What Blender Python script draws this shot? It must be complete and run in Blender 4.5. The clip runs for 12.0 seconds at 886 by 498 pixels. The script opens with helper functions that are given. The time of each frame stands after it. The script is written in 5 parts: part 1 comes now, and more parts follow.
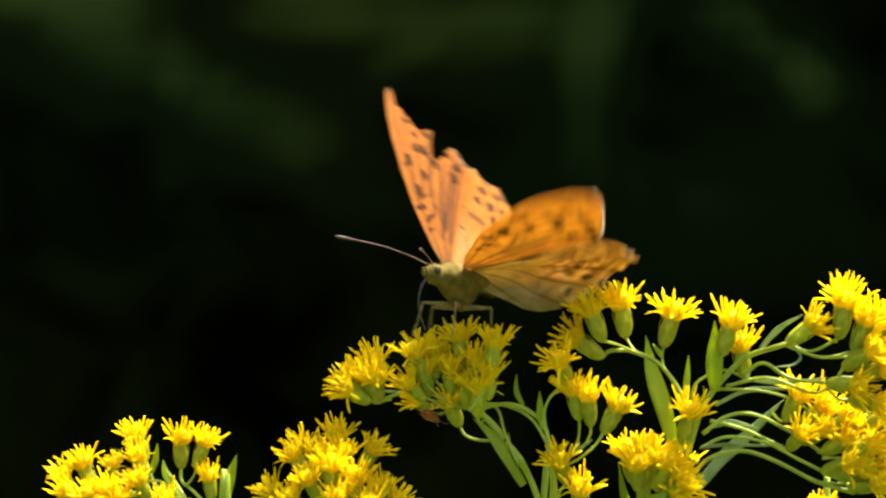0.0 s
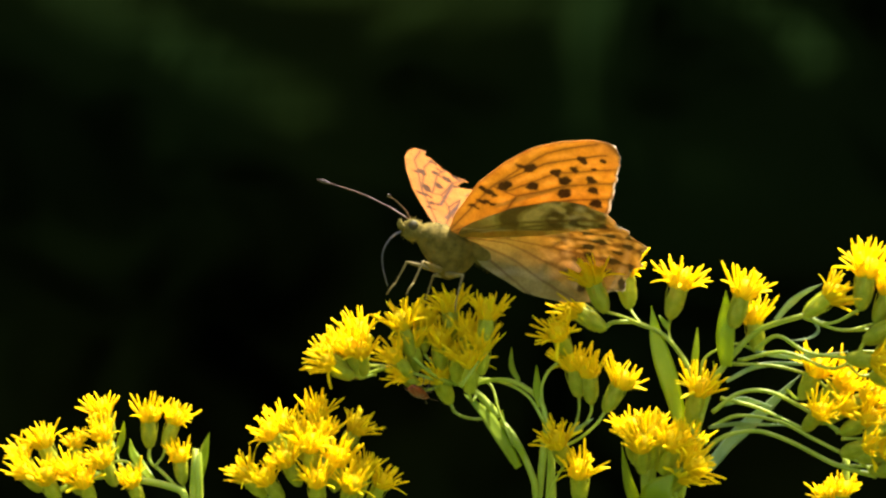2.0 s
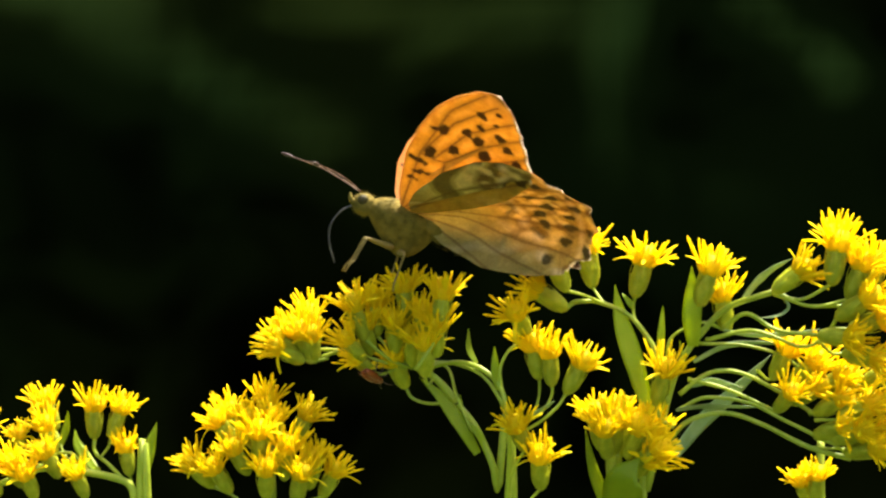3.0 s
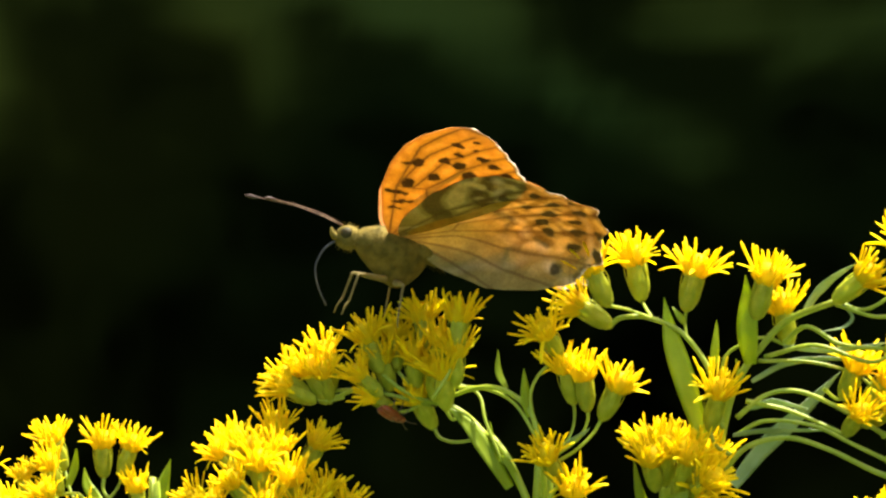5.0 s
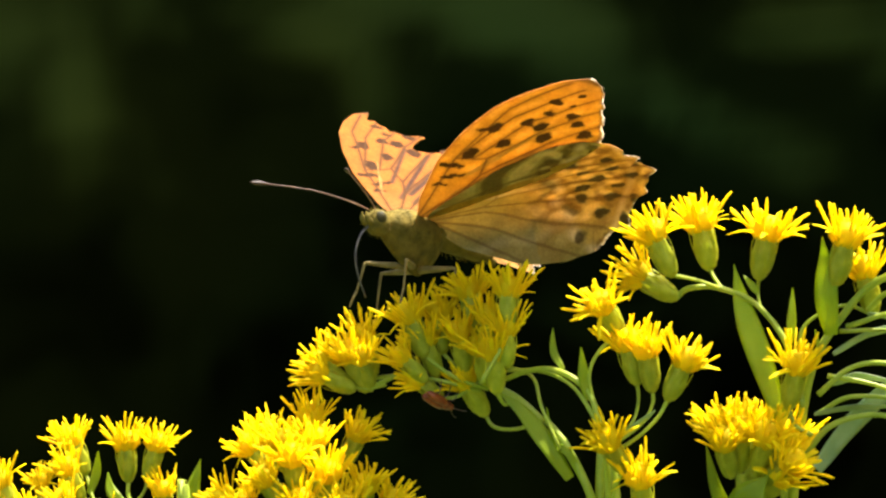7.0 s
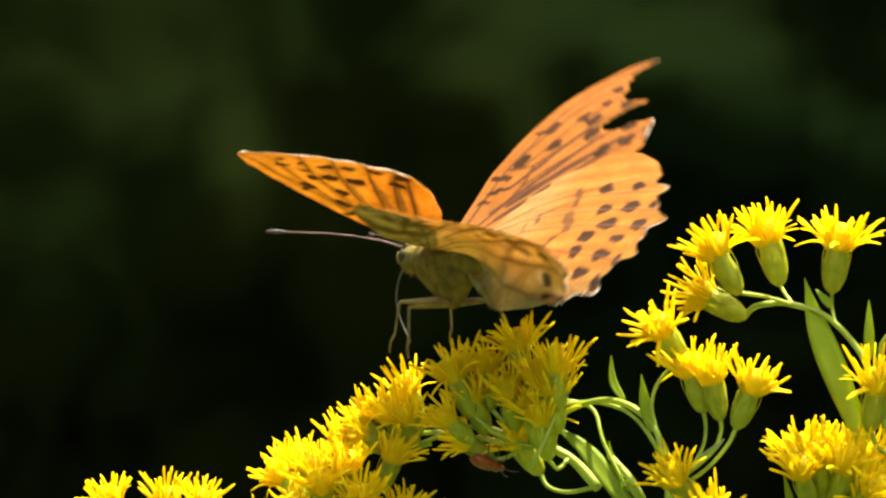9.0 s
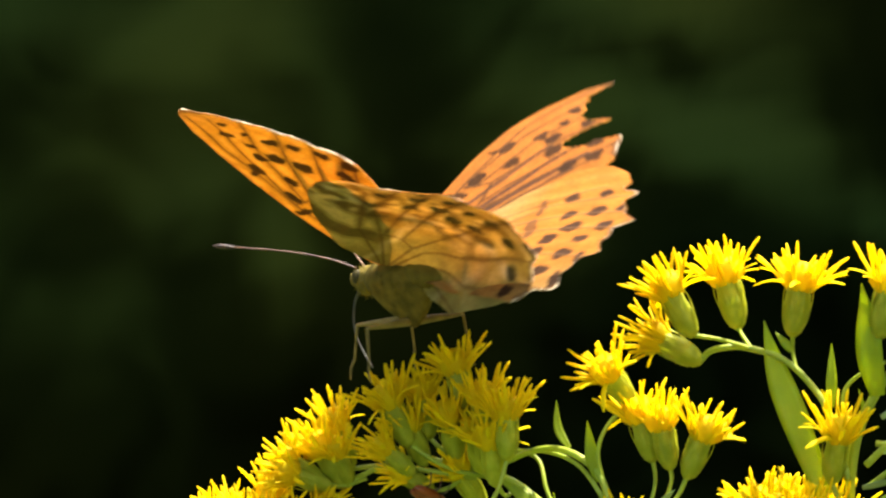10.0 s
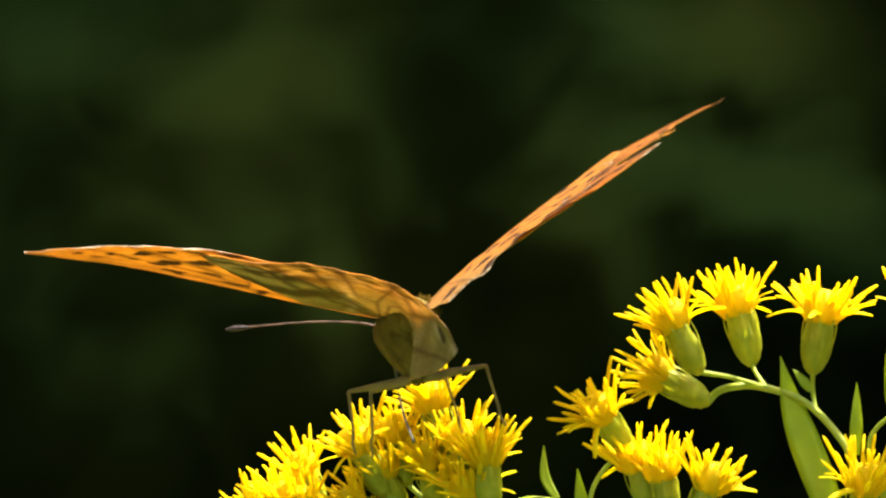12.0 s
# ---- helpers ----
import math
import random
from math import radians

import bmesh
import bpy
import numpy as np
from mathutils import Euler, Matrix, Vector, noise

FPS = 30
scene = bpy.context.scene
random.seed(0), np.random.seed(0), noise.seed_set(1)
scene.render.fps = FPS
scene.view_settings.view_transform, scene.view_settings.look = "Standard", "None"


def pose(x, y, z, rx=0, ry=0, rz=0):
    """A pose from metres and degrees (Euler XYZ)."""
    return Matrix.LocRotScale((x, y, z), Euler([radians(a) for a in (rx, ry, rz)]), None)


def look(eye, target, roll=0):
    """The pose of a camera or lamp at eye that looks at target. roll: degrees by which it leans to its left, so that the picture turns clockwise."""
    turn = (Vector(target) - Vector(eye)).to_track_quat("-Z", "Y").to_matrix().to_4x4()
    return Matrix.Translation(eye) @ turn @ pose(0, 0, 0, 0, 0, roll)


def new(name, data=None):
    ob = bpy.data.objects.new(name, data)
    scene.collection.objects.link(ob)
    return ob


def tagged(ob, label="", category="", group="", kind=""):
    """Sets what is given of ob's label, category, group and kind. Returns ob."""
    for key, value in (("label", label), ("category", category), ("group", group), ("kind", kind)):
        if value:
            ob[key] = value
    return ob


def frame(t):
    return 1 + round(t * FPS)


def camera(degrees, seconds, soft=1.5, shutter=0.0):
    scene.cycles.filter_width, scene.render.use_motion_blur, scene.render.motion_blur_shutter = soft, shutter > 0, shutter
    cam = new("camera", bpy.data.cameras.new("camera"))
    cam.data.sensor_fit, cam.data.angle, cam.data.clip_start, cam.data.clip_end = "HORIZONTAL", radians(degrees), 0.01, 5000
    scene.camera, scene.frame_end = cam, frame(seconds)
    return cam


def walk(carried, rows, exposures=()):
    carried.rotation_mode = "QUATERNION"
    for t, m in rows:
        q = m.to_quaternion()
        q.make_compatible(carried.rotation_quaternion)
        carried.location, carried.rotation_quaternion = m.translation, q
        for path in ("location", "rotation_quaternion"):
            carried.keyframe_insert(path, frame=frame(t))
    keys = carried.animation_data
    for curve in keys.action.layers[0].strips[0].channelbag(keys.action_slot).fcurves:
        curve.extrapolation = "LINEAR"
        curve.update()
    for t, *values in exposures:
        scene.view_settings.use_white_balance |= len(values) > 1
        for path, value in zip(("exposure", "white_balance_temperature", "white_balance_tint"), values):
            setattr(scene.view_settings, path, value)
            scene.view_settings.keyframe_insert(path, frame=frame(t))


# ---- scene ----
# ---- camera ----
WALK = [
    (0.0, 0.0005, -0.7832, 0.8517, 90.25, 0.18, 0.49),
    (0.5, 0.0026, -0.7694, 0.8504, 90.28, 0.04, 0.13),
    (1.0, -0.0004, -0.7548, 0.8506, 90.11, 0.03, -0.35),
    (1.5, 0.0, -0.74, 0.85, 90.0, -0.0, 0.0),
    (2.0, 0.0016, -0.7252, 0.8507, 89.76, 0.02, 0.45),
    (2.5, 0.0095, -0.7116, 0.8466, 89.91, 0.38, 0.91),
    (3.0, 0.0165, -0.6963, 0.84, 90.28, 0.7, 0.97),
    (3.2, 0.0204, -0.69, 0.8393, 90.32, 0.92, 1.1),
    (4.8, 0.089, -0.6316, 0.839, 90.52, 2.01, 7.79),
    (5.0, 0.0823, -0.6274, 0.8378, 90.74, 2.01, 7.53),
    (5.5, 0.0818, -0.6135, 0.836, 91.1, 2.13, 8.1),
    (6.0, 0.0863, -0.5973, 0.8321, 91.12, 2.61, 8.86),
    (6.5, 0.084, -0.5852, 0.8285, 91.19, 3.01, 8.98),
    (7.0, 0.0844, -0.5704, 0.8295, 91.22, 3.75, 9.3),
    (7.2, 0.0904, -0.5635, 0.8258, 91.6, 3.66, 9.95),
    (9.0, 0.0972, -0.5275, 0.8279, 92.01, 6.48, 12.24),
    (9.5, 0.1126, -0.5066, 0.819, 93.22, 6.3, 13.95),
    (10.0, 0.1051, -0.4931, 0.8187, 93.69, 6.04, 13.04),
    (10.5, 0.1164, -0.4725, 0.8186, 93.99, 5.92, 14.4),
    (11.0, 0.1058, -0.4633, 0.8208, 93.97, 5.82, 13.32),
    (11.5, 0.0991, -0.4494, 0.8164, 94.7, 5.56, 13.14),
    (12.0, 0.102, -0.4337, 0.8176, 94.66, 5.67, 13.96),
]
cam = camera(14.0, 12.0, soft=2.45, shutter=0.3)
walk(cam, [(row[0], pose(*row[1:])) for row in WALK])

# ---- world, sun, exposure ----
SUN = Vector((0.30, 0.24, 0.92)).normalized()
world = bpy.data.worlds.new("sky")
world.use_nodes = True
scene.world = world
_wn = world.node_tree.nodes
_sky = _wn.new("ShaderNodeTexSky")
_sky.sky_type, _sky.sun_disc = "NISHITA", False
_sky.sun_elevation = math.asin(SUN.z)
_sky.sun_rotation = math.atan2(SUN.x, SUN.y)
_sky.dust_density, _sky.air_density = 4.0, 0.8
world.node_tree.links.new(_sky.outputs[0], _wn["Background"].inputs["Color"])
_wn["Background"].inputs["Strength"].default_value = 0.15
_lamp = bpy.data.lights.new("sun", "SUN")
_lamp.energy, _lamp.angle, _lamp.color = 5.0, radians(0.5), (1.0, 0.95, 0.86)
sun = new("sun", _lamp)
sun.matrix_world = look(SUN * 20, (0, 0, 0.8))
scene.view_settings.exposure = 1.90


# ---- materials ----
def material(name):
    m = bpy.data.materials.new(name)
    m.use_nodes = True
    nt = m.node_tree
    nt.nodes.clear()
    return m, nt, nt.nodes.new("ShaderNodeOutputMaterial")


def noise_mix(nt, scale, a, b, lo=0.35, hi=0.65, detail=3.0, coord="Object"):
    """A colour that wanders between a and b over noise of that scale."""
    tc = nt.nodes.new("ShaderNodeTexCoord")
    nz = nt.nodes.new("ShaderNodeTexNoise")
    nz.inputs["Scale"].default_value, nz.inputs["Detail"].default_value = scale, detail
    nt.links.new(tc.outputs[coord], nz.inputs["Vector"])
    ramp = nt.nodes.new("ShaderNodeValToRGB")
    ramp.color_ramp.elements[0].position, ramp.color_ramp.elements[1].position = lo, hi
    ramp.color_ramp.elements[0].color, ramp.color_ramp.elements[1].color = (*a, 1), (*b, 1)
    nt.links.new(nz.outputs["Fac"], ramp.inputs[0])
    return ramp.outputs[0]


def hue_by_piece(nt, colour, spread=0.25):
    """The colour, lighter or darker from object to object."""
    info = nt.nodes.new("ShaderNodeObjectInfo")
    rng = nt.nodes.new("ShaderNodeMapRange")
    rng.inputs["To Min"].default_value, rng.inputs["To Max"].default_value = 1 - spread, 1 + spread * 0.6
    nt.links.new(info.outputs["Random"], rng.inputs["Value"])
    hsv = nt.nodes.new("ShaderNodeHueSaturation")
    nt.links.new(rng.outputs[0], hsv.inputs["Value"])
    nt.links.new(colour, hsv.inputs["Color"])
    return hsv.outputs[0]


def leafy(name, a, b, scale, through_light, rough=0.55, through_tint=(1, 1, 1), bump=0.0, bump_scale=900.0, spread=0.2, spec=0.3):
    """A plant or insect tissue: glossy-matt surface that lets part of the light through."""
    m, nt, out = material(name)
    colour = hue_by_piece(nt, noise_mix(nt, scale, a, b), spread)
    bsdf = nt.nodes.new("ShaderNodeBsdfPrincipled")
    bsdf.inputs["Roughness"].default_value = rough
    bsdf.inputs["Specular IOR Level"].default_value = spec
    nt.links.new(colour, bsdf.inputs["Base Color"])
    tint = nt.nodes.new("ShaderNodeMix")
    tint.data_type, tint.blend_type = "RGBA", "MULTIPLY"
    tint.inputs["Factor"].default_value = 1.0
    nt.links.new(colour, tint.inputs["A"])
    tint.inputs["B"].default_value = (*through_tint, 1)
    tr = nt.nodes.new("ShaderNodeBsdfTranslucent")
    nt.links.new(tint.outputs["Result"], tr.inputs["Color"])
    mix = nt.nodes.new("ShaderNodeMixShader")
    mix.inputs[0].default_value = through_light
    nt.links.new(bsdf.outputs[0], mix.inputs[1])
    nt.links.new(tr.outputs[0], mix.inputs[2])
    nt.links.new(mix.outputs[0], out.inputs[0])
    if bump:
        tc = nt.nodes.new("ShaderNodeTexCoord")
        nz = nt.nodes.new("ShaderNodeTexNoise")
        nz.inputs["Scale"].default_value = bump_scale
        nt.links.new(tc.outputs["Object"], nz.inputs["Vector"])
        bp = nt.nodes.new("ShaderNodeBump")
        bp.inputs["Strength"].default_value, bp.inputs["Distance"].default_value = bump, 0.0003
        nt.links.new(nz.outputs["Fac"], bp.inputs["Height"])
        nt.links.new(bp.outputs[0], bsdf.inputs["Normal"])
    return m


M_RAY = leafy("ray yellow", (0.95, 0.79, 0.005), (0.97, 0.85, 0.010), 500, 0.64, 0.55, spread=0.08, spec=0.12)
M_DISC = leafy("disc yellow", (0.94, 0.725, 0.004), (0.97, 0.80, 0.007), 700, 0.64, 0.55, spread=0.12, spec=0.12)
M_CUP = leafy("bract green", (0.40, 0.45, 0.018), (0.53, 0.55, 0.035), 600, 0.45, 0.5, (1.1, 1.0, 0.5), bump=0.2, spread=0.15, spec=0.2)
M_STEM = leafy("stem green", (0.34, 0.43, 0.025), (0.46, 0.53, 0.05), 260, 0.3, 0.45, (1.1, 1.0, 0.5), bump=0.3, spread=0.15)
M_LEAF = leafy("leaf green", (0.32, 0.44, 0.008), (0.40, 0.51, 0.014), 180, 0.6, 0.45, (1.3, 1.1, 0.3), bump=0.4, bump_scale=700, spread=0.15)
M_PALE = leafy("leaf pale underside", (0.27, 0.37, 0.14), (0.38, 0.47, 0.22), 220, 0.30, 0.6, bump=0.4, bump_scale=700, spread=0.1)


def wing_material(name, through_light, depth):
    """Scaled membrane: its markings are a mesh attribute; fine scale grain by noise."""
    m, nt, out = material(name)
    at = nt.nodes.new("ShaderNodeAttribute")
    at.attribute_name = "pattern"
    grain = noise_mix(nt, 2600, (0.80, 0.78, 0.76), (1.12, 1.1, 1.08), 0.3, 0.7)
    wear = noise_mix(nt, 260, (0.88, 0.88, 0.9), (1.06, 1.04, 1.0), 0.3, 0.7)
    both = nt.nodes.new("ShaderNodeMix")
    both.data_type, both.blend_type = "RGBA", "MULTIPLY"
    both.inputs["Factor"].default_value = 1.0
    nt.links.new(grain, both.inputs["A"])
    nt.links.new(wear, both.inputs["B"])
    mul = nt.nodes.new("ShaderNodeMix")
    mul.data_type, mul.blend_type = "RGBA", "MULTIPLY"
    mul.inputs["Factor"].default_value = 1.0
    nt.links.new(at.outputs["Color"], mul.inputs["A"])
    nt.links.new(both.outputs["Result"], mul.inputs["B"])
    bsdf = nt.nodes.new("ShaderNodeBsdfPrincipled")
    bsdf.inputs["Roughness"].default_value = 0.75
    bsdf.inputs["Specular IOR Level"].default_value = 0.1
    nt.links.new(mul.outputs["Result"], bsdf.inputs["Base Color"])
    half = nt.nodes.new("ShaderNodeGamma")
    half.inputs["Gamma"].default_value = depth
    nt.links.new(mul.outputs["Result"], half.inputs["Color"])
    tr = nt.nodes.new("ShaderNodeBsdfTranslucent")
    nt.links.new(half.outputs[0], tr.inputs["Color"])
    mix = nt.nodes.new("ShaderNodeMixShader")
    mix.inputs[0].default_value = through_light
    nt.links.new(bsdf.outputs[0], mix.inputs[1])
    nt.links.new(tr.outputs[0], mix.inputs[2])
    nt.links.new(mix.outputs[0], out.inputs[0])
    return m


M_WING = wing_material("wing scales", 0.57, 0.82)
M_HIND = wing_material("hindwing scales", 0.47, 0.95)
M_BODY = leafy("body buff", (0.095, 0.07, 0.009), (0.165, 0.12, 0.02), 500, 0.0, 0.8, bump=0.8, bump_scale=1600, spread=0.0, spec=0.1)
M_THORAX = leafy("thorax tawny", (0.085, 0.062, 0.008), (0.165, 0.116, 0.017), 600, 0.0, 0.8, bump=0.8, bump_scale=1600, spread=0.0, spec=0.1)
M_HAIR = leafy("hair tawny", (0.09, 0.066, 0.010), (0.17, 0.125, 0.022), 300, 0.2, 0.7, spread=0.3, spec=0.1)
M_EYE = leafy("eye olive", (0.03, 0.026, 0.007), (0.065, 0.05, 0.014), 900, 0.0, 0.6, spread=0.0, spec=0.12)
M_LEG = leafy("leg buff", (0.17, 0.12, 0.028), (0.28, 0.20, 0.05), 400, 0.1, 0.6, spread=0.1)
M_FEELER = leafy("antenna brown", (0.10, 0.05, 0.025), (0.26, 0.14, 0.07), 500, 0.0, 0.5, spread=0.1)
M_CLUB = leafy("club dark", (0.03, 0.018, 0.012), (0.09, 0.05, 0.03), 500, 0.0, 0.5, spread=0.0)
M_TONGUE = leafy("proboscis grey", (0.05, 0.045, 0.035), (0.09, 0.08, 0.06), 500, 0.0, 0.5, spread=0.0)
M_BEETLE = leafy("beetle red", (0.13, 0.022, 0.004), (0.26, 0.06, 0.009), 900, 0.05, 0.35, spread=0.0, spec=0.35)


def woodland_material():
    """Foliage far behind, its shade painted as near-black greens: the painted lit patches are a mesh attribute, broken
    up by soft noise.
    """
    m, nt, out = material("woodland")
    tc = nt.nodes.new("ShaderNodeTexCoord")
    big = nt.nodes.new("ShaderNodeTexNoise")
    big.inputs["Scale"].default_value, big.inputs["Detail"].default_value, big.inputs["Distortion"].default_value = 3.6, 1.5, 0.7
    nt.links.new(tc.outputs["Object"], big.inputs["Vector"])
    lightness = nt.nodes.new("ShaderNodeAttribute")
    lightness.attribute_name = "painted_light"
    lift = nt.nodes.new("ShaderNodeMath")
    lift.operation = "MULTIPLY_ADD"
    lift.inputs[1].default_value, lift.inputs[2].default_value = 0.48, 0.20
    nt.links.new(lightness.outputs["Fac"], lift.inputs[0])
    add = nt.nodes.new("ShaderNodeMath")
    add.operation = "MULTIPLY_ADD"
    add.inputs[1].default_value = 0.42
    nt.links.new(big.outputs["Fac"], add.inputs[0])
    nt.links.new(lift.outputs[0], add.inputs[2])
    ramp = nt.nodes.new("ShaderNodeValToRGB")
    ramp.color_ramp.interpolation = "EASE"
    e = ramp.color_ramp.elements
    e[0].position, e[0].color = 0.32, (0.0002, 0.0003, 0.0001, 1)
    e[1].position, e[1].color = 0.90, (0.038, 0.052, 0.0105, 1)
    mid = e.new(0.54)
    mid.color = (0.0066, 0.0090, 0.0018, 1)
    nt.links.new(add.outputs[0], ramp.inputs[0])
    hue = nt.nodes.new("ShaderNodeTexNoise")
    hue.inputs["Scale"].default_value, hue.inputs["Detail"].default_value = 1.4, 0.5
    nt.links.new(tc.outputs["Object"], hue.inputs["Vector"])
    tint = nt.nodes.new("ShaderNodeValToRGB")
    tint.color_ramp.elements[0].position, tint.color_ramp.elements[0].color = 0.35, (1.10, 0.97, 0.78, 1)
    tint.color_ramp.elements[1].position, tint.color_ramp.elements[1].color = 0.65, (0.80, 1.0, 1.05, 1)
    nt.links.new(hue.outputs["Fac"], tint.inputs[0])
    mul = nt.nodes.new("ShaderNodeMix")
    mul.data_type, mul.blend_type = "RGBA", "MULTIPLY"
    mul.inputs["Factor"].default_value = 1.0
    nt.links.new(ramp.outputs[0], mul.inputs["A"])
    nt.links.new(tint.outputs[0], mul.inputs["B"])
    bsdf = nt.nodes.new("ShaderNodeBsdfPrincipled")
    bsdf.inputs["Roughness"].default_value = 1.0
    bsdf.inputs["Specular IOR Level"].default_value = 0.0
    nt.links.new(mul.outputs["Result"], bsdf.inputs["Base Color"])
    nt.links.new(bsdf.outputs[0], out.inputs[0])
    return m


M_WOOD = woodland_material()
M_GROUND = leafy("meadow", (0.03, 0.045, 0.012), (0.07, 0.085, 0.025), 3, 0.0, 0.9, spread=0.0, spec=0.1)


# ---- mesh helpers ----
def mesh_of(name, verts, faces, mat, smooth=True):
    me = bpy.data.meshes.new(name)
    me.from_pydata([tuple(v) for v in verts], [], faces)
    me.materials.append(mat)
    if smooth:
        me.polygons.foreach_set("use_smooth", [True] * len(me.polygons))
    me.update()
    return me


def part(name, me, parent, m=None, label=""):
    ob = new(name, me)
    ob.parent = parent
    if m is not None:
        ob.matrix_basis = m
    if label:
        tagged(ob, label)
    return ob


def smooth_line(pts, steps):
    """Points along a Catmull-Rom curve through pts."""
    p = [Vector(q) for q in pts]
    p = [2 * p[0] - p[1]] + p + [2 * p[-1] - p[-2]]
    out = []
    for i in range(1, len(p) - 2):
        for k in range(steps):
            t = k / steps
            a, b, c, d = p[i - 1], p[i], p[i + 1], p[i + 2]
            out.append(0.5 * (2 * b + (c - a) * t + (2 * a - 5 * b + 4 * c - d) * t * t + (3 * b - a - 3 * c + d) * t ** 3))
    return out + [p[-2]]


def tube(name, pts, radii, mat, sides=8, steps=6):
    """A round, tapered, closed tube; radii are spread evenly along it."""
    line = smooth_line(pts, steps)
    verts, faces = [], []
    side = None
    for i, c in enumerate(line):
        ahead = (line[min(i + 1, len(line) - 1)] - line[max(i - 1, 0)]).normalized()
        if side is None:
            side = ahead.cross(Vector((0.31, 0.9, 0.2))).normalized()
        side = (side - ahead * side.dot(ahead)).normalized()
        other = ahead.cross(side)
        r = float(np.interp(i / (len(line) - 1), np.linspace(0, 1, len(radii)), radii))
        for k in range(sides):
            a = 2 * math.pi * k / sides
            verts.append(c + (side * math.cos(a) + other * math.sin(a)) * r)
    for i in range(len(line) - 1):
        for k in range(sides):
            k2 = (k + 1) % sides
            faces.append((i * sides + k, i * sides + k2, (i + 1) * sides + k2, (i + 1) * sides + k))
    faces.append(tuple(range(sides))[::-1])
    faces.append(tuple((len(line) - 1) * sides + k for k in range(sides)))
    return mesh_of(name, verts, faces, mat)


def lathe(name, profile, mat, sides=14, ribs=0, rib=0.0):
    """A turned form about z from (radius, height) pairs, with shallow ribs."""
    verts, faces = [], []
    n = len(profile)
    for r, z in profile:
        for k in range(sides):
            a = 2 * math.pi * k / sides
            rr = r * (1 + rib * math.cos(ribs * a + z * 1500)) if ribs else r
            verts.append((rr * math.cos(a), rr * math.sin(a), z))
    for i in range(n - 1):
        for k in range(sides):
            k2 = (k + 1) % sides
            faces.append((i * sides + k, i * sides + k2, (i + 1) * sides + k2, (i + 1) * sides + k))
    faces.append(tuple(range(sides))[::-1])
    faces.append(tuple((n - 1) * sides + k for k in range(sides)))
    return mesh_of(name, verts, faces, mat)


def join(name, meshes, mat):
    verts, faces = [], []
    for me in meshes:
        o = len(verts)
        verts += [tuple(v.co) for v in me.vertices]
        faces += [tuple(o + i for i in p.vertices) for p in me.polygons]
    return mesh_of(name, verts, faces, mat)


def ball(name, centre, radii, mat, n=16):
    verts, faces = [], []
    for i in range(n + 1):
        a = math.pi * i / n
        for k in range(n):
            b = 2 * math.pi * k / n
            verts.append((centre[0] + radii[0] * math.cos(a), centre[1] + radii[1] * math.sin(a) * math.cos(b), centre[2] + radii[2] * math.sin(a) * math.sin(b)))
    for i in range(n):
        for k in range(n):
            k2 = (k + 1) % n
            faces.append((i * n + k, i * n + k2, (i + 1) * n + k2, (i + 1) * n + k))
    return mesh_of(name, verts, faces, mat)


# ---- the large structure ----
def ground():
    n, half = 60, 60.0
    verts, faces = [], []
    for i in range(n + 1):
        for k in range(n + 1):
            x, y = (i / n * 2 - 1), (k / n * 2 - 1)
            x, y = half * x * abs(x), half * y * abs(y)
            verts.append((x, y, 0.05 * noise.noise((x * 0.7, y * 0.7, 0)) - 0.03))
    for i in range(n):
        for k in range(n):
            a = i * (n + 1) + k
            faces.append((a, a + n + 1, a + n + 2, a + 1))
    ob = new("ground", mesh_of("ground", verts, faces, M_GROUND))
    tagged(ob, "shaded meadow soil with low dark green growth", "ground", kind="structure")


# Lit foliage painted as lighter colour on the backdrop: place across and up, half width and half height in metres,
# slope in degrees, strength.
LIGHT_PATCHES = ((-0.06, 1.30, 0.17, 0.10, 0, 0.75), (0.07, 1.33, 0.14, 0.08, 0, 0.60), (0.24, 1.26, 0.08, 0.18, 0, 0.80), (0.53, 1.31, 0.22, 0.07, 25, 0.55), (0.67, 1.22, 0.09, 0.07, 30, 0.50),
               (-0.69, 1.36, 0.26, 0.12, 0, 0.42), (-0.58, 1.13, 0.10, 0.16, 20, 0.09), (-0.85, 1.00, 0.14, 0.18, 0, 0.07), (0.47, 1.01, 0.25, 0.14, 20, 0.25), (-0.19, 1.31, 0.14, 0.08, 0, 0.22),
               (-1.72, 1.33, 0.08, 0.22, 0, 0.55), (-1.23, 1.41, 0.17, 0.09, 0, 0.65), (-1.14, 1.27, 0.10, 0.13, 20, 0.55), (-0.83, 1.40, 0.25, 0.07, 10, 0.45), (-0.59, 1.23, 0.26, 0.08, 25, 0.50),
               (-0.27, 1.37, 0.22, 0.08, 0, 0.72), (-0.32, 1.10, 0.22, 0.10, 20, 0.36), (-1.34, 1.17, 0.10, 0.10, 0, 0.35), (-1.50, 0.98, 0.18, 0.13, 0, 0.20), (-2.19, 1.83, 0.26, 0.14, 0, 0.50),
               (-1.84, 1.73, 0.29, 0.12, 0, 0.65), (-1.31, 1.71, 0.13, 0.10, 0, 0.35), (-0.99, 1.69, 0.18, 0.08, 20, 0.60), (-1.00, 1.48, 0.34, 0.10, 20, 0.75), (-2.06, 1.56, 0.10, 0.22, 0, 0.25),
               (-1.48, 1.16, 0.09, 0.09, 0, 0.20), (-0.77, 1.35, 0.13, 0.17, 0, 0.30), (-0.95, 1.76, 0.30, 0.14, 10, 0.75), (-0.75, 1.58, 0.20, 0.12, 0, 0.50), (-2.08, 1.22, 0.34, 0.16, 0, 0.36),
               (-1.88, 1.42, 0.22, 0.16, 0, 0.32))


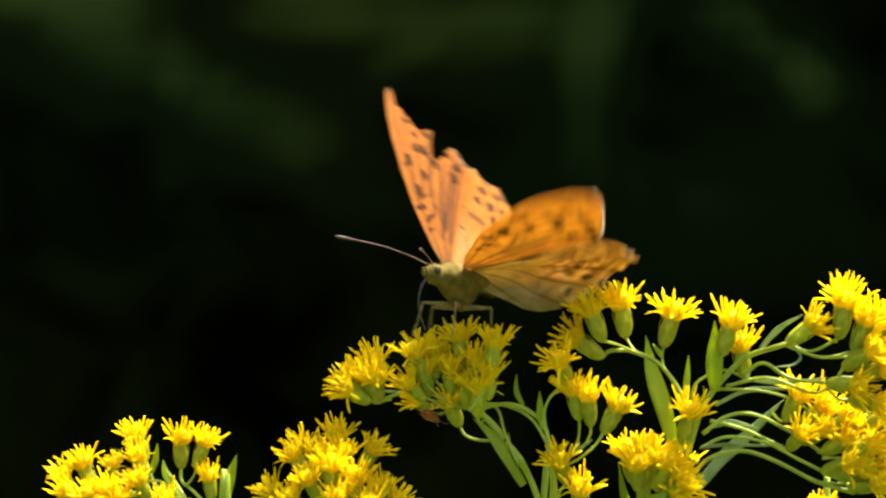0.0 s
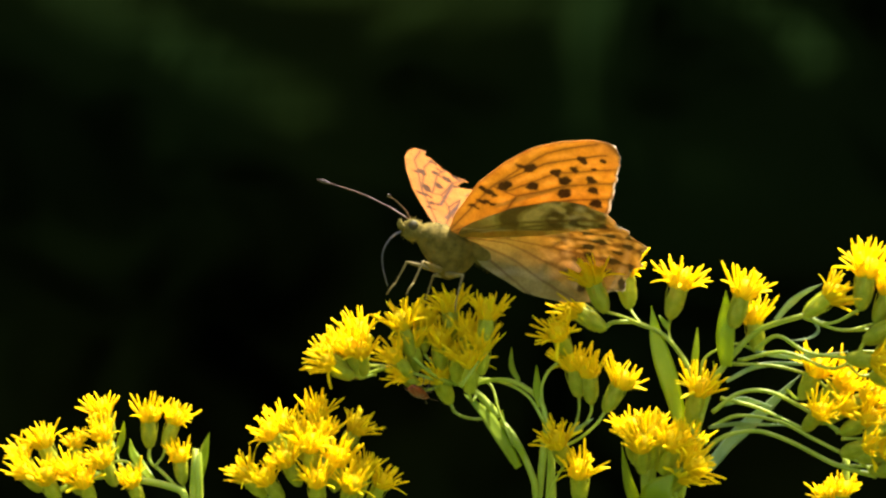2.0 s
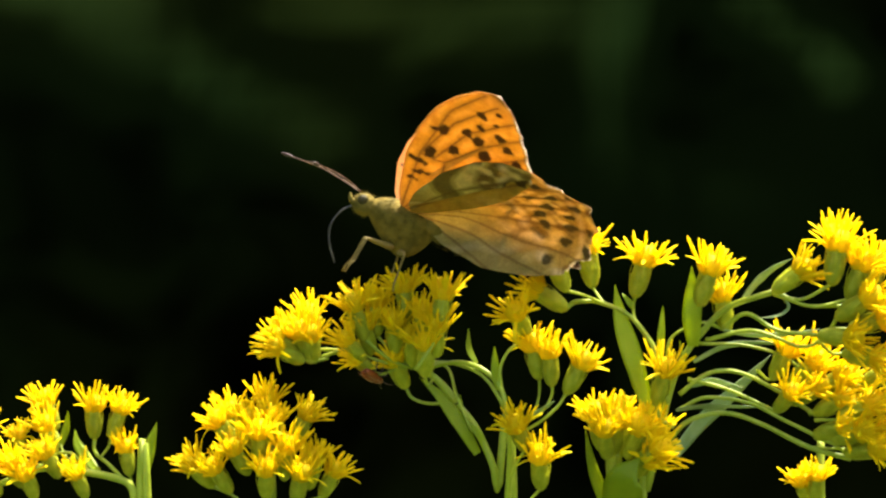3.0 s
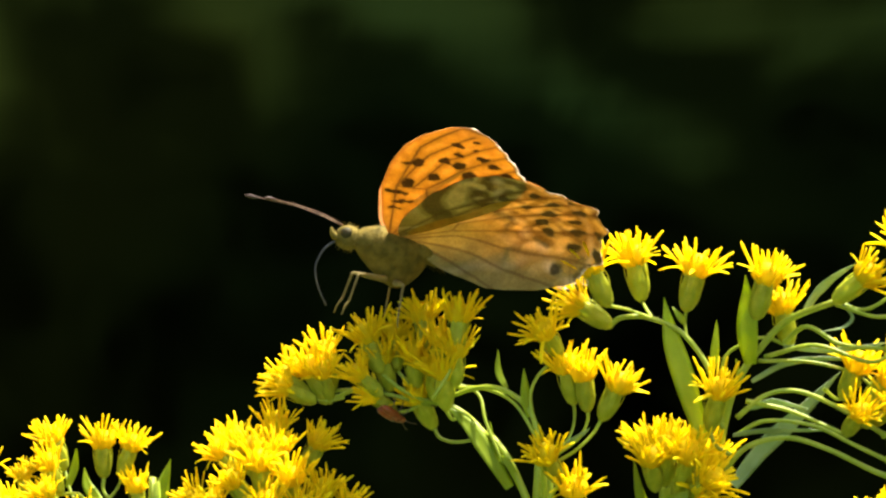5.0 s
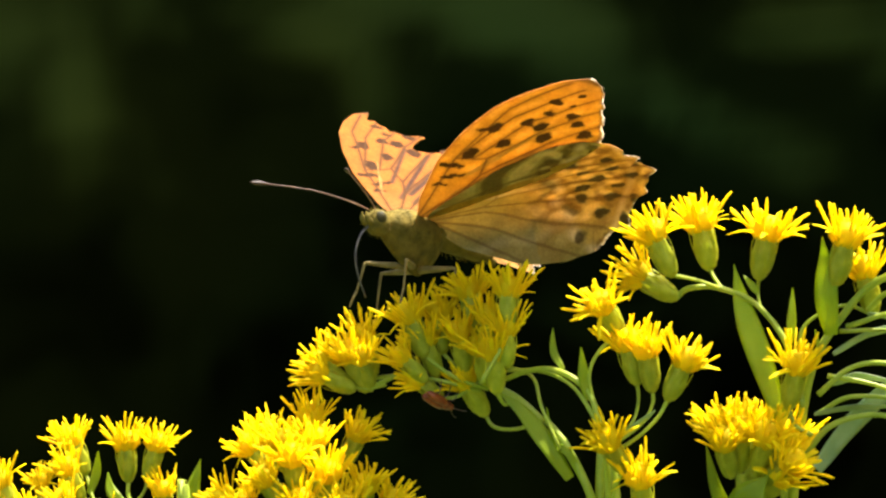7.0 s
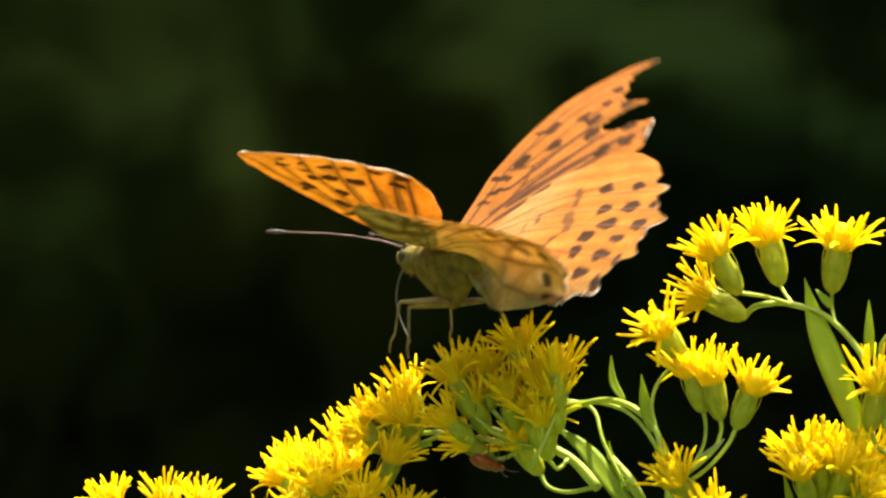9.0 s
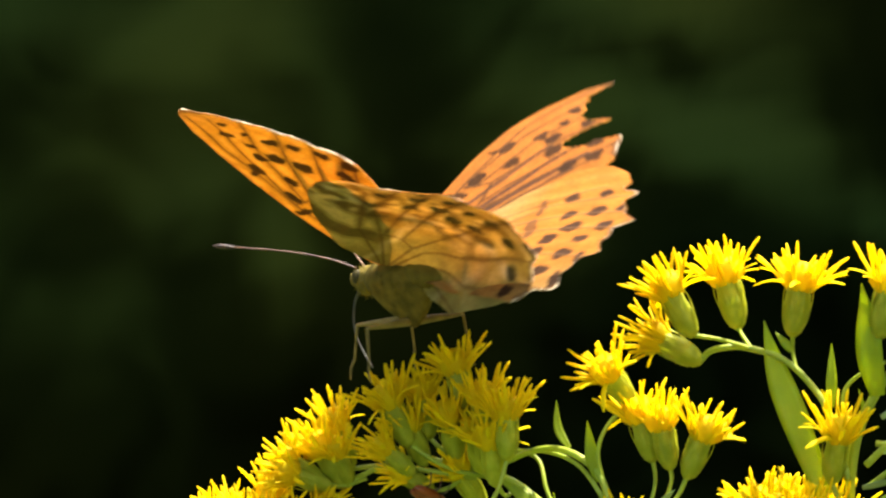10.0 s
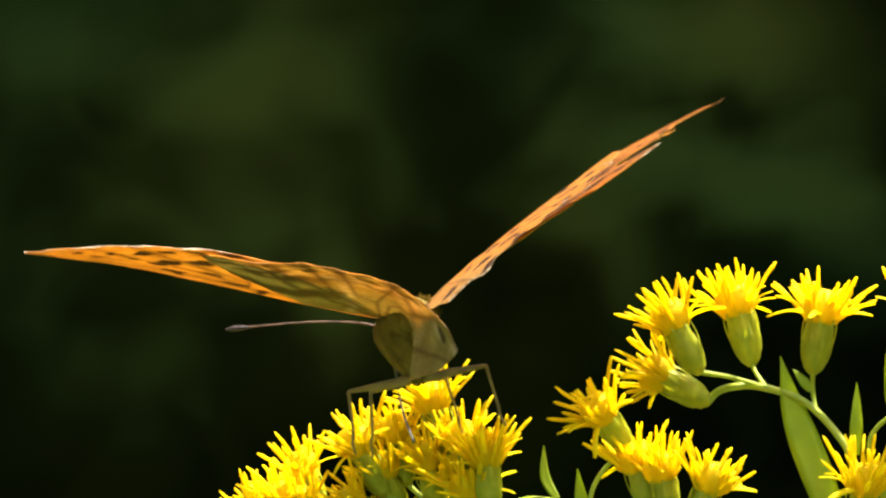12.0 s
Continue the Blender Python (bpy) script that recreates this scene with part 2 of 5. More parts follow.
def woodland():
    """The edge of a wood, a bulging dark wall of leaves in a wide arc behind the flowers."""
    nu, nv = 620, 110
    verts, faces = [], []
    for i in range(nu + 1):
        a = radians(-115 + 230 * i / nu)
        for k in range(nv + 1):
            z = -0.1 + 6.6 * (k / nv) ** 1.3
            d = Vector((math.sin(a), math.cos(a), 0))
            bulge = 0.4 * noise.noise((d.x * 4, d.y * 4, z * 0.3)) + 0.06 * noise.noise((d.x * 9, d.y * 9, z * 0.7))
            lean = 0.9 * max(0.0, z - 2.5) / 4
            p = d * (6.5 + bulge + lean)
            verts.append((p.x, p.y, z))
    for i in range(nu):
        for k in range(nv):
            q = i * (nv + 1) + k
            faces.append((q, q + 1, q + nv + 2, q + nv + 1))
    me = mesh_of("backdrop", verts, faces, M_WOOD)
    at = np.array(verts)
    # Painted light: base colour lifts to the left and upward, then at each patch.
    lightness = 0.08 + 0.44 * np.clip((-0.9 - at[:, 0]) / 0.8, 0, 1) * np.clip((at[:, 2] - 0.95) / 0.5, 0, 1)
    for x, z, w, h, slope, strength in LIGHT_PATCHES:
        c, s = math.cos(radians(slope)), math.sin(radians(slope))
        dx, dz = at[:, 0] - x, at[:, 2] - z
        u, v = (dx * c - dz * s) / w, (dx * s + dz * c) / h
        lightness = np.maximum(lightness, strength * np.exp(-0.9 * (u * u + v * v)) * (at[:, 1] > 0) + 0.6 * lightness)
    attr = me.attributes.new("painted_light", "FLOAT", "POINT")
    attr.data.foreach_set("value", lightness.astype(np.float32))
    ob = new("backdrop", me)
    tagged(ob, "dark green out-of-focus woodland edge, light and shade painted in its colour", "woodland", kind="structure")


ground()
woodland()


# ---- goldenrod ----
def ray_mesh(droop, length, width):
    """One strap-shaped ray floret along +x, thin, with a blunt notched tip."""
    n, verts, faces = 7, [], []
    for i in range(n + 1):
        t = i / n
        half = width * (0.32 + 0.68 * math.sin(min(1.0, t * 1.15 + 0.12) * math.pi * 0.62)) * (1 if t < 0.93 else 0.55)
        x = length * t
        z = droop * length * t * t + 0.06 * length * math.sin(t * math.pi)
        lift = 0.00016 * (1 - 0.4 * t)
        for y, up in ((-half, lift * 0.7), (0, -lift * 0.5), (half, lift * 0.7)):
            verts.append((x, y, z + up))
        for y, up in ((-half * 0.96, 0), (0, -lift), (half * 0.96, 0)):
            verts.append((x, y, z + up - 0.00007))
    for i in range(n):
        a, b = i * 6, i * 6 + 6
        faces += [(a, b, b + 1, a + 1), (a + 1, b + 1, b + 2, a + 2), (a + 3, a + 4, b + 4, b + 3), (a + 4, a + 5, b + 5, b + 4),
                  (a, a + 3, b + 3, b), (a + 2, b + 2, b + 5, a + 5)]
    e = n * 6
    faces += [(e, e + 3, e + 4, e + 1), (e + 1, e + 4, e + 5, e + 2)]
    return mesh_of("ray_floret", verts, faces, M_RAY)


def disc_mesh(rng, count, spread, height):
    """Many slender tube florets with stamens, in a tuft."""
    verts, faces = [], []
    for j in range(count):
        a = j * 2.39996 + rng.uniform(-0.3, 0.3)
        rr = math.sqrt((j + 0.5) / count)
        root = Vector((0.0016 * rr * math.cos(a), 0.0016 * rr * math.sin(a), 0.0055))
        tilt = spread * rr * rng.uniform(0.75, 1.2)
        way = Vector((math.sin(tilt) * math.cos(a), math.sin(tilt) * math.sin(a), math.cos(tilt)))
        length = height * rng.uniform(0.5, 1.12)
        side = way.cross(Vector((0.3, 0.5, 0.8))).normalized()
        other = way.cross(side)
        bend = Vector((rng.uniform(-1, 1), rng.uniform(-1, 1), 0)) * 0.0011 + Vector((math.cos(a), math.sin(a), 0)) * rng.uniform(-0.0002, 0.0009)
        o = len(verts)
        fat = rng.uniform(0.8, 1.15)
        for t, r in ((0, 0.00022), (0.45, 0.00016 * fat), (0.70, 0.00023 * fat), (0.90, 0.00022 * fat), (1.0, 0.00010 * fat)):
            c = root + way * length * t + bend * t * t
            for k in range(5):
                b = 2 * math.pi * k / 5
                verts.append(c + (side * math.cos(b) + other * math.sin(b)) * r)
        for i in range(4):
            for k in range(5):
                k2 = (k + 1) % 5
                faces.append((o + i * 5 + k, o + i * 5 + k2, o + i * 5 + 5 + k2, o + i * 5 + 5 + k))
        faces.append(tuple(o + 20 + k for k in range(5)))
    o = len(verts)
    rings = ((0.0015, 0.0052), (0.0023, 0.0064), (0.0022, 0.0077), (0.0014, 0.0087), (0.0003, 0.0090))
    for r, z in rings:
        for k in range(10):
            b = 2 * math.pi * k / 10
            w = r * (1 + 0.16 * math.cos(5 * b + z * 4000))
            verts.append((w * math.cos(b), w * math.sin(b), z))
    for i in range(len(rings) - 1):
        for k in range(10):
            k2 = (k + 1) % 10
            faces.append((o + i * 10 + k, o + i * 10 + k2, o + i * 10 + 10 + k2, o + i * 10 + 10 + k))
    return mesh_of("floret_tuft", verts, faces, M_DISC)


def bract_cup():
    """The green urn of overlapping bracts under a flower head."""
    base = lathe("cup", [(0.0004, -0.0003), (0.0009, 0.0002), (0.0013, 0.0010), (0.00152, 0.0022), (0.00155, 0.0036), (0.00142, 0.0049), (0.0015, 0.0058), (0.0008, 0.0060)], M_CUP, 16, 8, 0.02)
    blades = []
    for ring, (z0, r0, long, wide) in enumerate(((0.0003, 0.00100, 0.0022, 0.0006), (0.0011, 0.00136, 0.0030, 0.0006), (0.0024, 0.00153, 0.0034, 0.0005))):
        for k in range(7):
            a = 2 * math.pi * (k + 0.5 * (ring % 2)) / 7
            out, round_ = Vector((math.cos(a), math.sin(a), 0)), Vector((-math.sin(a), math.cos(a), 0))
            verts, faces = [], []
            for i in range(5):
                t = i / 4
                half = wide * (1 - t) ** 0.6 * (0.8 + 0.4 * t)
                c = out * (r0 + 0.00022 * math.sin(t * 3) + 0.0002 * t) + Vector((0, 0, z0 + long * t))
                verts += [c - round_ * half - out * 0.00007, c + out * 0.00006, c + round_ * half - out * 0.00007]
            for i in range(4):
                faces += [(i * 3, i * 3 + 3, i * 3 + 4, i * 3 + 1), (i * 3 + 1, i * 3 + 4, i * 3 + 5, i * 3 + 2)]
            blades.append(mesh_of("blade", verts, faces, M_CUP))
    return join("flower_head", [base] + blades, M_CUP)


RNG = random.Random(7)
RAYS = [ray_mesh(-0.10, 0.0048, 0.00037), ray_mesh(-0.22, 0.0046, 0.00043), ray_mesh(0.14, 0.0052, 0.00033), ray_mesh(-0.40, 0.0044, 0.00040), ray_mesh(0.28, 0.0049, 0.00036), ray_mesh(-0.60, 0.0044, 0.00035)]
DISCS = [disc_mesh(RNG, 30, 0.62, 0.0060), disc_mesh(RNG, 34, 0.72, 0.0056), disc_mesh(RNG, 28, 0.54, 0.0064), disc_mesh(RNG, 35, 0.78, 0.0055), disc_mesh(RNG, 32, 0.66, 0.0060)]
CUPS = [bract_cup()]


def plant_base(at, label):
    base = new("goldenrod", None)
    base.location = at
    base.empty_display_size = 0.02
    return tagged(base, label, "wildflower", "goldenrod stems")


def local(plant, p):
    return Vector(p) - plant.location


def stem(plant, r0, r1, *pts):
    p = [local(plant, q) for q in pts]
    n = len(p)
    radii = [r0, r0 * 0.75] + [r0 * 0.42 * (1 - i / max(1, n - 3)) + r1 * (i / max(1, n - 3)) for i in range(n - 2)]
    part("stem", tube("stem", p, radii, M_STEM, 9, 7), plant)


def branch(plant, r0, r1, *pts):
    p = [local(plant, q) for q in pts]
    part("branch", tube("branch", p, [r0 * 1.25, r0, r0, r1 * 1.15], M_STEM, 7, 6), plant)


def leaf(plant, half, tilt, *pts):
    """A narrow blade with a midrib groove; its face is turned by tilt degrees about its length."""
    line = smooth_line([local(plant, q) for q in pts], 7)
    n = len(line) - 1
    verts, faces = [], []
    for i, c in enumerate(line):
        t = i / n
        ahead = (line[min(i + 1, n)] - line[max(i - 1, 0)]).normalized()
        side = ahead.cross(Vector((0, -1, 0)))
        side = (side if side.length > 0.05 else Vector((1, 0, 0))).normalized()
        side = Matrix.Rotation(radians(tilt), 3, ahead) @ side
        face = side.cross(ahead)
        w = half * (0.25 + 0.75 * math.sin(math.pi * min(1.0, t * 0.8 + 0.12))) * (1 - t ** 4) + 0.00004
        wav = 0.05 * half * math.sin(t * 17)
        for s, up in ((-1, 0.16), (-0.5, 0.05), (0, 0.0), (0.5, 0.05), (1, 0.16)):
            verts.append(c + side * (s * w) + face * (up * w + wav * s))
        for s, up in ((-0.97, 0.16), (-0.5, 0.05), (0, -0.05), (0.5, 0.05), (0.97, 0.16)):
            verts.append(c + side * (s * w) + face * (up * w + wav * s - 0.00012))
    for i in range(n):
        a, b = i * 10, i * 10 + 10
        for k in range(4):
            faces += [(a + k, b + k, b + k + 1, a + k + 1), (a + 5 + k, a + 6 + k, b + 6 + k, b + 5 + k)]
        faces += [(a, a + 5, b + 5, b), (a + 4, b + 4, b + 9, a + 9)]
    part("leaf", mesh_of("leaf", verts, faces, M_PALE if tilt >= 35 else M_LEAF), plant)


def flower_head(plant, at, way, size):
    turn = Vector(way).to_track_quat("Z", "Y").to_matrix().to_4x4()
    m = Matrix.Translation(local(plant, at)) @ turn @ Matrix.Rotation(RNG.uniform(0, 6.28), 4, "Z") @ Matrix.Scale(size * RNG.uniform(0.95, 1.06), 4)
    head = part("flower_head", CUPS[0], plant, m)
    part("floret_tuft", RNG.choice(DISCS), head, Matrix.Rotation(RNG.uniform(0, 6.28), 4, "Z"), "tuft of yellow disc florets")
    n = RNG.randint(8, 11)
    for k in range(n):
        a = 2 * math.pi * (k + RNG.uniform(-0.3, 0.3)) / n
        up = radians(RNG.choice((RNG.uniform(14, 50), RNG.uniform(44, 82), RNG.uniform(44, 82))))
        ray = Matrix.Rotation(a, 4, "Z") @ Matrix.Translation((0.0012, 0, 0.0057)) @ Matrix.Rotation(-up, 4, "Y") @ Matrix.Rotation(RNG.uniform(-0.5, 0.5), 4, "X") @ Matrix.Scale(RNG.uniform(0.65, 1.08), 4)
        part("ray_floret", RNG.choice(RAYS), head, ray)
    return head


def goldenrod_right():
    plant = plant_base((0.0386, 0.0090, 0), "goldenrod stem with arching side branches and many open yellow flower heads")
    stem(plant, 0.0019, 0.00055, (0.0386, 0.0090, 0.0000), (0.0399, 0.0090, 0.4000), (0.0429, 0.0090, 0.7833), (0.0441, 0.0090, 0.7962), (0.0460, 0.0060, 0.8057), (0.0478, 0.0010, 0.8141), (0.0503, 0.0000, 0.8211), (0.0546, 0.0000, 0.8269), (0.0597, -0.0010, 0.8316), (0.0679, -0.0060, 0.8345))
    branch(plant, 0.00045, 0.00040, (0.0476, -0.0020, 0.8131), (0.0461, 0.0000, 0.8211), (0.0442, 0.0010, 0.8257), (0.0402, 0.0020, 0.8304), (0.0350, 0.0030, 0.8327), (0.0321, 0.0020, 0.8330), (0.0298, 0.0030, 0.8327), (0.0284, 0.0030, 0.8315))
    branch(plant, 0.00028, 0.00030, (0.0356, 0.0030, 0.8325), (0.0320, 0.0010, 0.8341), (0.0284, -0.0010, 0.8351))
    branch(plant, 0.00026, 0.00030, (0.0358, 0.0030, 0.8324), (0.0345, 0.0050, 0.8343), (0.0337, 0.0070, 0.8358))
    branch(plant, 0.00026, 0.00030, (0.0416, 0.0020, 0.8290), (0.0414, 0.0030, 0.8315), (0.0417, 0.0024, 0.8338))
    branch(plant, 0.00030, 0.00030, (0.0523, 0.0000, 0.8252), (0.0528, -0.0010, 0.8281), (0.0540, -0.0020, 0.8320))
    branch(plant, 0.00028, 0.00030, (0.0476, 0.0000, 0.8211), (0.0482, 0.0000, 0.8252), (0.0511, 0.0000, 0.8275), (0.0552, 0.0010, 0.8286), (0.0594, 0.0020, 0.8269))
    branch(plant, 0.00035, 0.00035, (0.0487, -0.0010, 0.8085), (0.0463, -0.0020, 0.8102), (0.0453, -0.0020, 0.8131))
    branch(plant, 0.00040, 0.00035, (0.0586, -0.0010, 0.8275), (0.0629, -0.0040, 0.8303), (0.0685, -0.0060, 0.8271), (0.0762, -0.0090, 0.8261))
    branch(plant, 0.00035, 0.00035, (0.0552, 0.0000, 0.8252), (0.0642, -0.0030, 0.8270), (0.0733, -0.0040, 0.8238), (0.0777, -0.0060, 0.8260), (0.0798, -0.0080, 0.8293))
    branch(plant, 0.00040, 0.00040, (0.0500, 0.0000, 0.8148), (0.0552, 0.0000, 0.8186), (0.0609, -0.0010, 0.8191), (0.0679, 0.0000, 0.8159), (0.0760, 0.0000, 0.8107))
    branch(plant, 0.00035, 0.00035, (0.0500, 0.0000, 0.8119), (0.0551, -0.0010, 0.8142), (0.0632, -0.0010, 0.8131), (0.0700, -0.0020, 0.8097), (0.0757, -0.0030, 0.8068))
    branch(plant, 0.00045, 0.00050, (0.0470, -0.0010, 0.8050), (0.0515, -0.0020, 0.8097), (0.0585, -0.0020, 0.8112), (0.0654, -0.0020, 0.8091), (0.0746, -0.0030, 0.8045), (0.0826, -0.0030, 0.8022))
    branch(plant, 0.00035, 0.00035, (0.0517, 0.0000, 0.8177), (0.0587, 0.0010, 0.8159), (0.0651, 0.0010, 0.8130), (0.0685, 0.0000, 0.8113))
    branch(plant, 0.00030, 0.00030, (0.0540, 0.0000, 0.8246), (0.0634, 0.0010, 0.8240), (0.0717, 0.0030, 0.8210), (0.0762, 0.0020, 0.8147))
    branch(plant, 0.00030, 0.00030, (0.0652, 0.0020, 0.8193), (0.0671, 0.0040, 0.8175), (0.0683, 0.0040, 0.8175))
    branch(plant, 0.00032, 0.00030, (0.0679, -0.0060, 0.8345), (0.0729, -0.0080, 0.8329), (0.0787, -0.0100, 0.8358))
    branch(plant, 0.00032, 0.00030, (0.0679, -0.0060, 0.8340), (0.0751, -0.0090, 0.8316), (0.0821, -0.0080, 0.8329))
    branch(plant, 0.00030, 0.00030, (0.0751, -0.0090, 0.8316), (0.0810, -0.0070, 0.8317), (0.0846, -0.0060, 0.8329))
    branch(plant, 0.00030, 0.00030, (0.0762, -0.0090, 0.8261), (0.0793, -0.0070, 0.8272), (0.0823, -0.0060, 0.8271))
    branch(plant, 0.00030, 0.00030, (0.0764, -0.0080, 0.8249), (0.0788, -0.0070, 0.8226), (0.0812, -0.0060, 0.8225))
    branch(plant, 0.00030, 0.00030, (0.0759, -0.0010, 0.8096), (0.0792, -0.0030, 0.8097), (0.0802, -0.0040, 0.8098))
    branch(plant, 0.00030, 0.00030, (0.0757, -0.0030, 0.8063), (0.0790, -0.0050, 0.8052), (0.0814, -0.0040, 0.8034))
    branch(plant, 0.00030, 0.00030, (0.0746, -0.0030, 0.8045), (0.0792, -0.0030, 0.8042), (0.0828, -0.0020, 0.8039))
    branch(plant, 0.00030, 0.00030, (0.0749, 0.0000, 0.8107), (0.0804, -0.0020, 0.8143), (0.0851, -0.0020, 0.8166))
    leaf(plant, 0.00200, 10, (0.0441, -0.0010, 0.8113), (0.0413, 0.0000, 0.8211), (0.0390, 0.0020, 0.8292), (0.0379, 0.0029, 0.8362))
    leaf(plant, 0.00190, -10, (0.0528, -0.0010, 0.8241), (0.0525, -0.0020, 0.8293), (0.0527, -0.0020, 0.8345), (0.0525, -0.0030, 0.8394))
    leaf(plant, 0.00080, 30, (0.0461, 0.0000, 0.8232), (0.0466, 0.0000, 0.8269), (0.0471, 0.0010, 0.8319))
    leaf(plant, 0.00190, 35, (0.0489, 0.0010, 0.8031), (0.0542, 0.0030, 0.8094), (0.0613, 0.0040, 0.8157), (0.0681, 0.0050, 0.8221))
    leaf(plant, 0.00110, 50, (0.0626, -0.0010, 0.8333), (0.0648, -0.0020, 0.8362), (0.0676, -0.0030, 0.8386), (0.0715, -0.0050, 0.8407))
    leaf(plant, 0.00060, 20, (0.0414, 0.0020, 0.8315), (0.0406, 0.0020, 0.8327), (0.0393, 0.0030, 0.8344))
    leaf(plant, 0.00090, 60, (0.0586, -0.0010, 0.8270), (0.0654, -0.0020, 0.8261), (0.0723, -0.0030, 0.8265), (0.0768, -0.0040, 0.8271))
    leaf(plant, 0.00090, 55, (0.0528, 0.0000, 0.8211), (0.0587, 0.0010, 0.8240), (0.0646, 0.0020, 0.8246), (0.0711, 0.0030, 0.8241))
    leaf(plant, 0.00090, 60, (0.0493, -0.0010, 0.8119), (0.0540, 0.0000, 0.8125), (0.0599, 0.0010, 0.8124), (0.0658, 0.0020, 0.8120))
    leaf(plant, 0.00100, 50, (0.0523, 0.0010, 0.8165), (0.0565, 0.0020, 0.8173), (0.0624, 0.0030, 0.8158))
    leaf(plant, 0.00030, 40, (0.0690, -0.0070, 0.8340), (0.0707, -0.0070, 0.8317), (0.0691, -0.0060, 0.8300), (0.0652, -0.0050, 0.8294))
    leaf(plant, 0.00035, 10, (0.0494, 0.0000, 0.8200), (0.0505, 0.0000, 0.8223), (0.0502, 0.0000, 0.8252))
    flower_head(plant, (0.0284, -0.0010, 0.8351), (-0.37, 0.00, 0.93), 1.03)
    flower_head(plant, (0.0337, 0.0070, 0.8358), (-0.15, 0.00, 0.99), 1.08)
    flower_head(plant, (0.0417, 0.0024, 0.8338), (0.26, 0.00, 0.96), 1.08)
    flower_head(plant, (0.0540, -0.0020, 0.8320), (0.30, 0.00, 0.95), 1.13)
    flower_head(plant, (0.0284, 0.0030, 0.8315), (-0.82, 0.10, 0.57), 1.08)
    flower_head(plant, (0.0594, 0.0020, 0.8269), (-0.15, 0.00, 0.99), 1.03)
    flower_head(plant, (0.0453, -0.0020, 0.8131), (0.28, -0.20, 0.94), 1.03)
    flower_head(plant, (0.0678, -0.0080, 0.8345), (0.80, -0.10, 0.60), 1.00)
    flower_head(plant, (0.0787, -0.0100, 0.8358), (0.16, 0.00, 0.99), 1.15)
    flower_head(plant, (0.0821, -0.0080, 0.8329), (0.34, -0.10, 0.93), 1.10)
    flower_head(plant, (0.0846, -0.0060, 0.8329), (0.47, -0.10, 0.88), 1.10)
    flower_head(plant, (0.0800, -0.0040, 0.8386), (0.02, 0.10, 0.99), 1.00)
    flower_head(plant, (0.0798, -0.0080, 0.8293), (0.79, -0.37, 0.50), 1.10)
    flower_head(plant, (0.0823, -0.0060, 0.8271), (0.92, -0.29, 0.28), 1.10)
    flower_head(plant, (0.0762, -0.0090, 0.8261), (0.89, -0.45, -0.09), 1.00)
    flower_head(plant, (0.0812, -0.0060, 0.8225), (0.85, -0.51, -0.13), 1.10)
    flower_head(plant, (0.0683, 0.0040, 0.8175), (0.42, -0.29, 0.86), 1.05)
    flower_head(plant, (0.0719, 0.0050, 0.8163), (0.66, -0.37, 0.66), 1.05)
    flower_head(plant, (0.0685, 0.0000, 0.8113), (0.49, -0.57, 0.66), 0.90)
    flower_head(plant, (0.0717, 0.0030, 0.8129), (0.77, -0.45, 0.46), 1.00)
    flower_head(plant, (0.0762, 0.0020, 0.8147), (0.76, -0.45, 0.47), 1.00)
    flower_head(plant, (0.0760, 0.0000, 0.8107), (0.77, -0.45, 0.45), 1.05)
    flower_head(plant, (0.0802, -0.0040, 0.8098), (0.82, -0.37, 0.43), 1.10)
    flower_head(plant, (0.0757, -0.0030, 0.8068), (0.83, -0.51, 0.23), 1.00)
    flower_head(plant, (0.0790, -0.0050, 0.8058), (0.81, -0.51, 0.29), 1.05)
    flower_head(plant, (0.0828, -0.0020, 0.8039), (0.83, -0.37, 0.42), 1.05)
    flower_head(plant, (0.0814, -0.0040, 0.8034), (0.85, -0.51, 0.14), 1.00)
    flower_head(plant, (0.0851, -0.0020, 0.8166), (0.85, -0.37, 0.37), 1.10)
    return plant


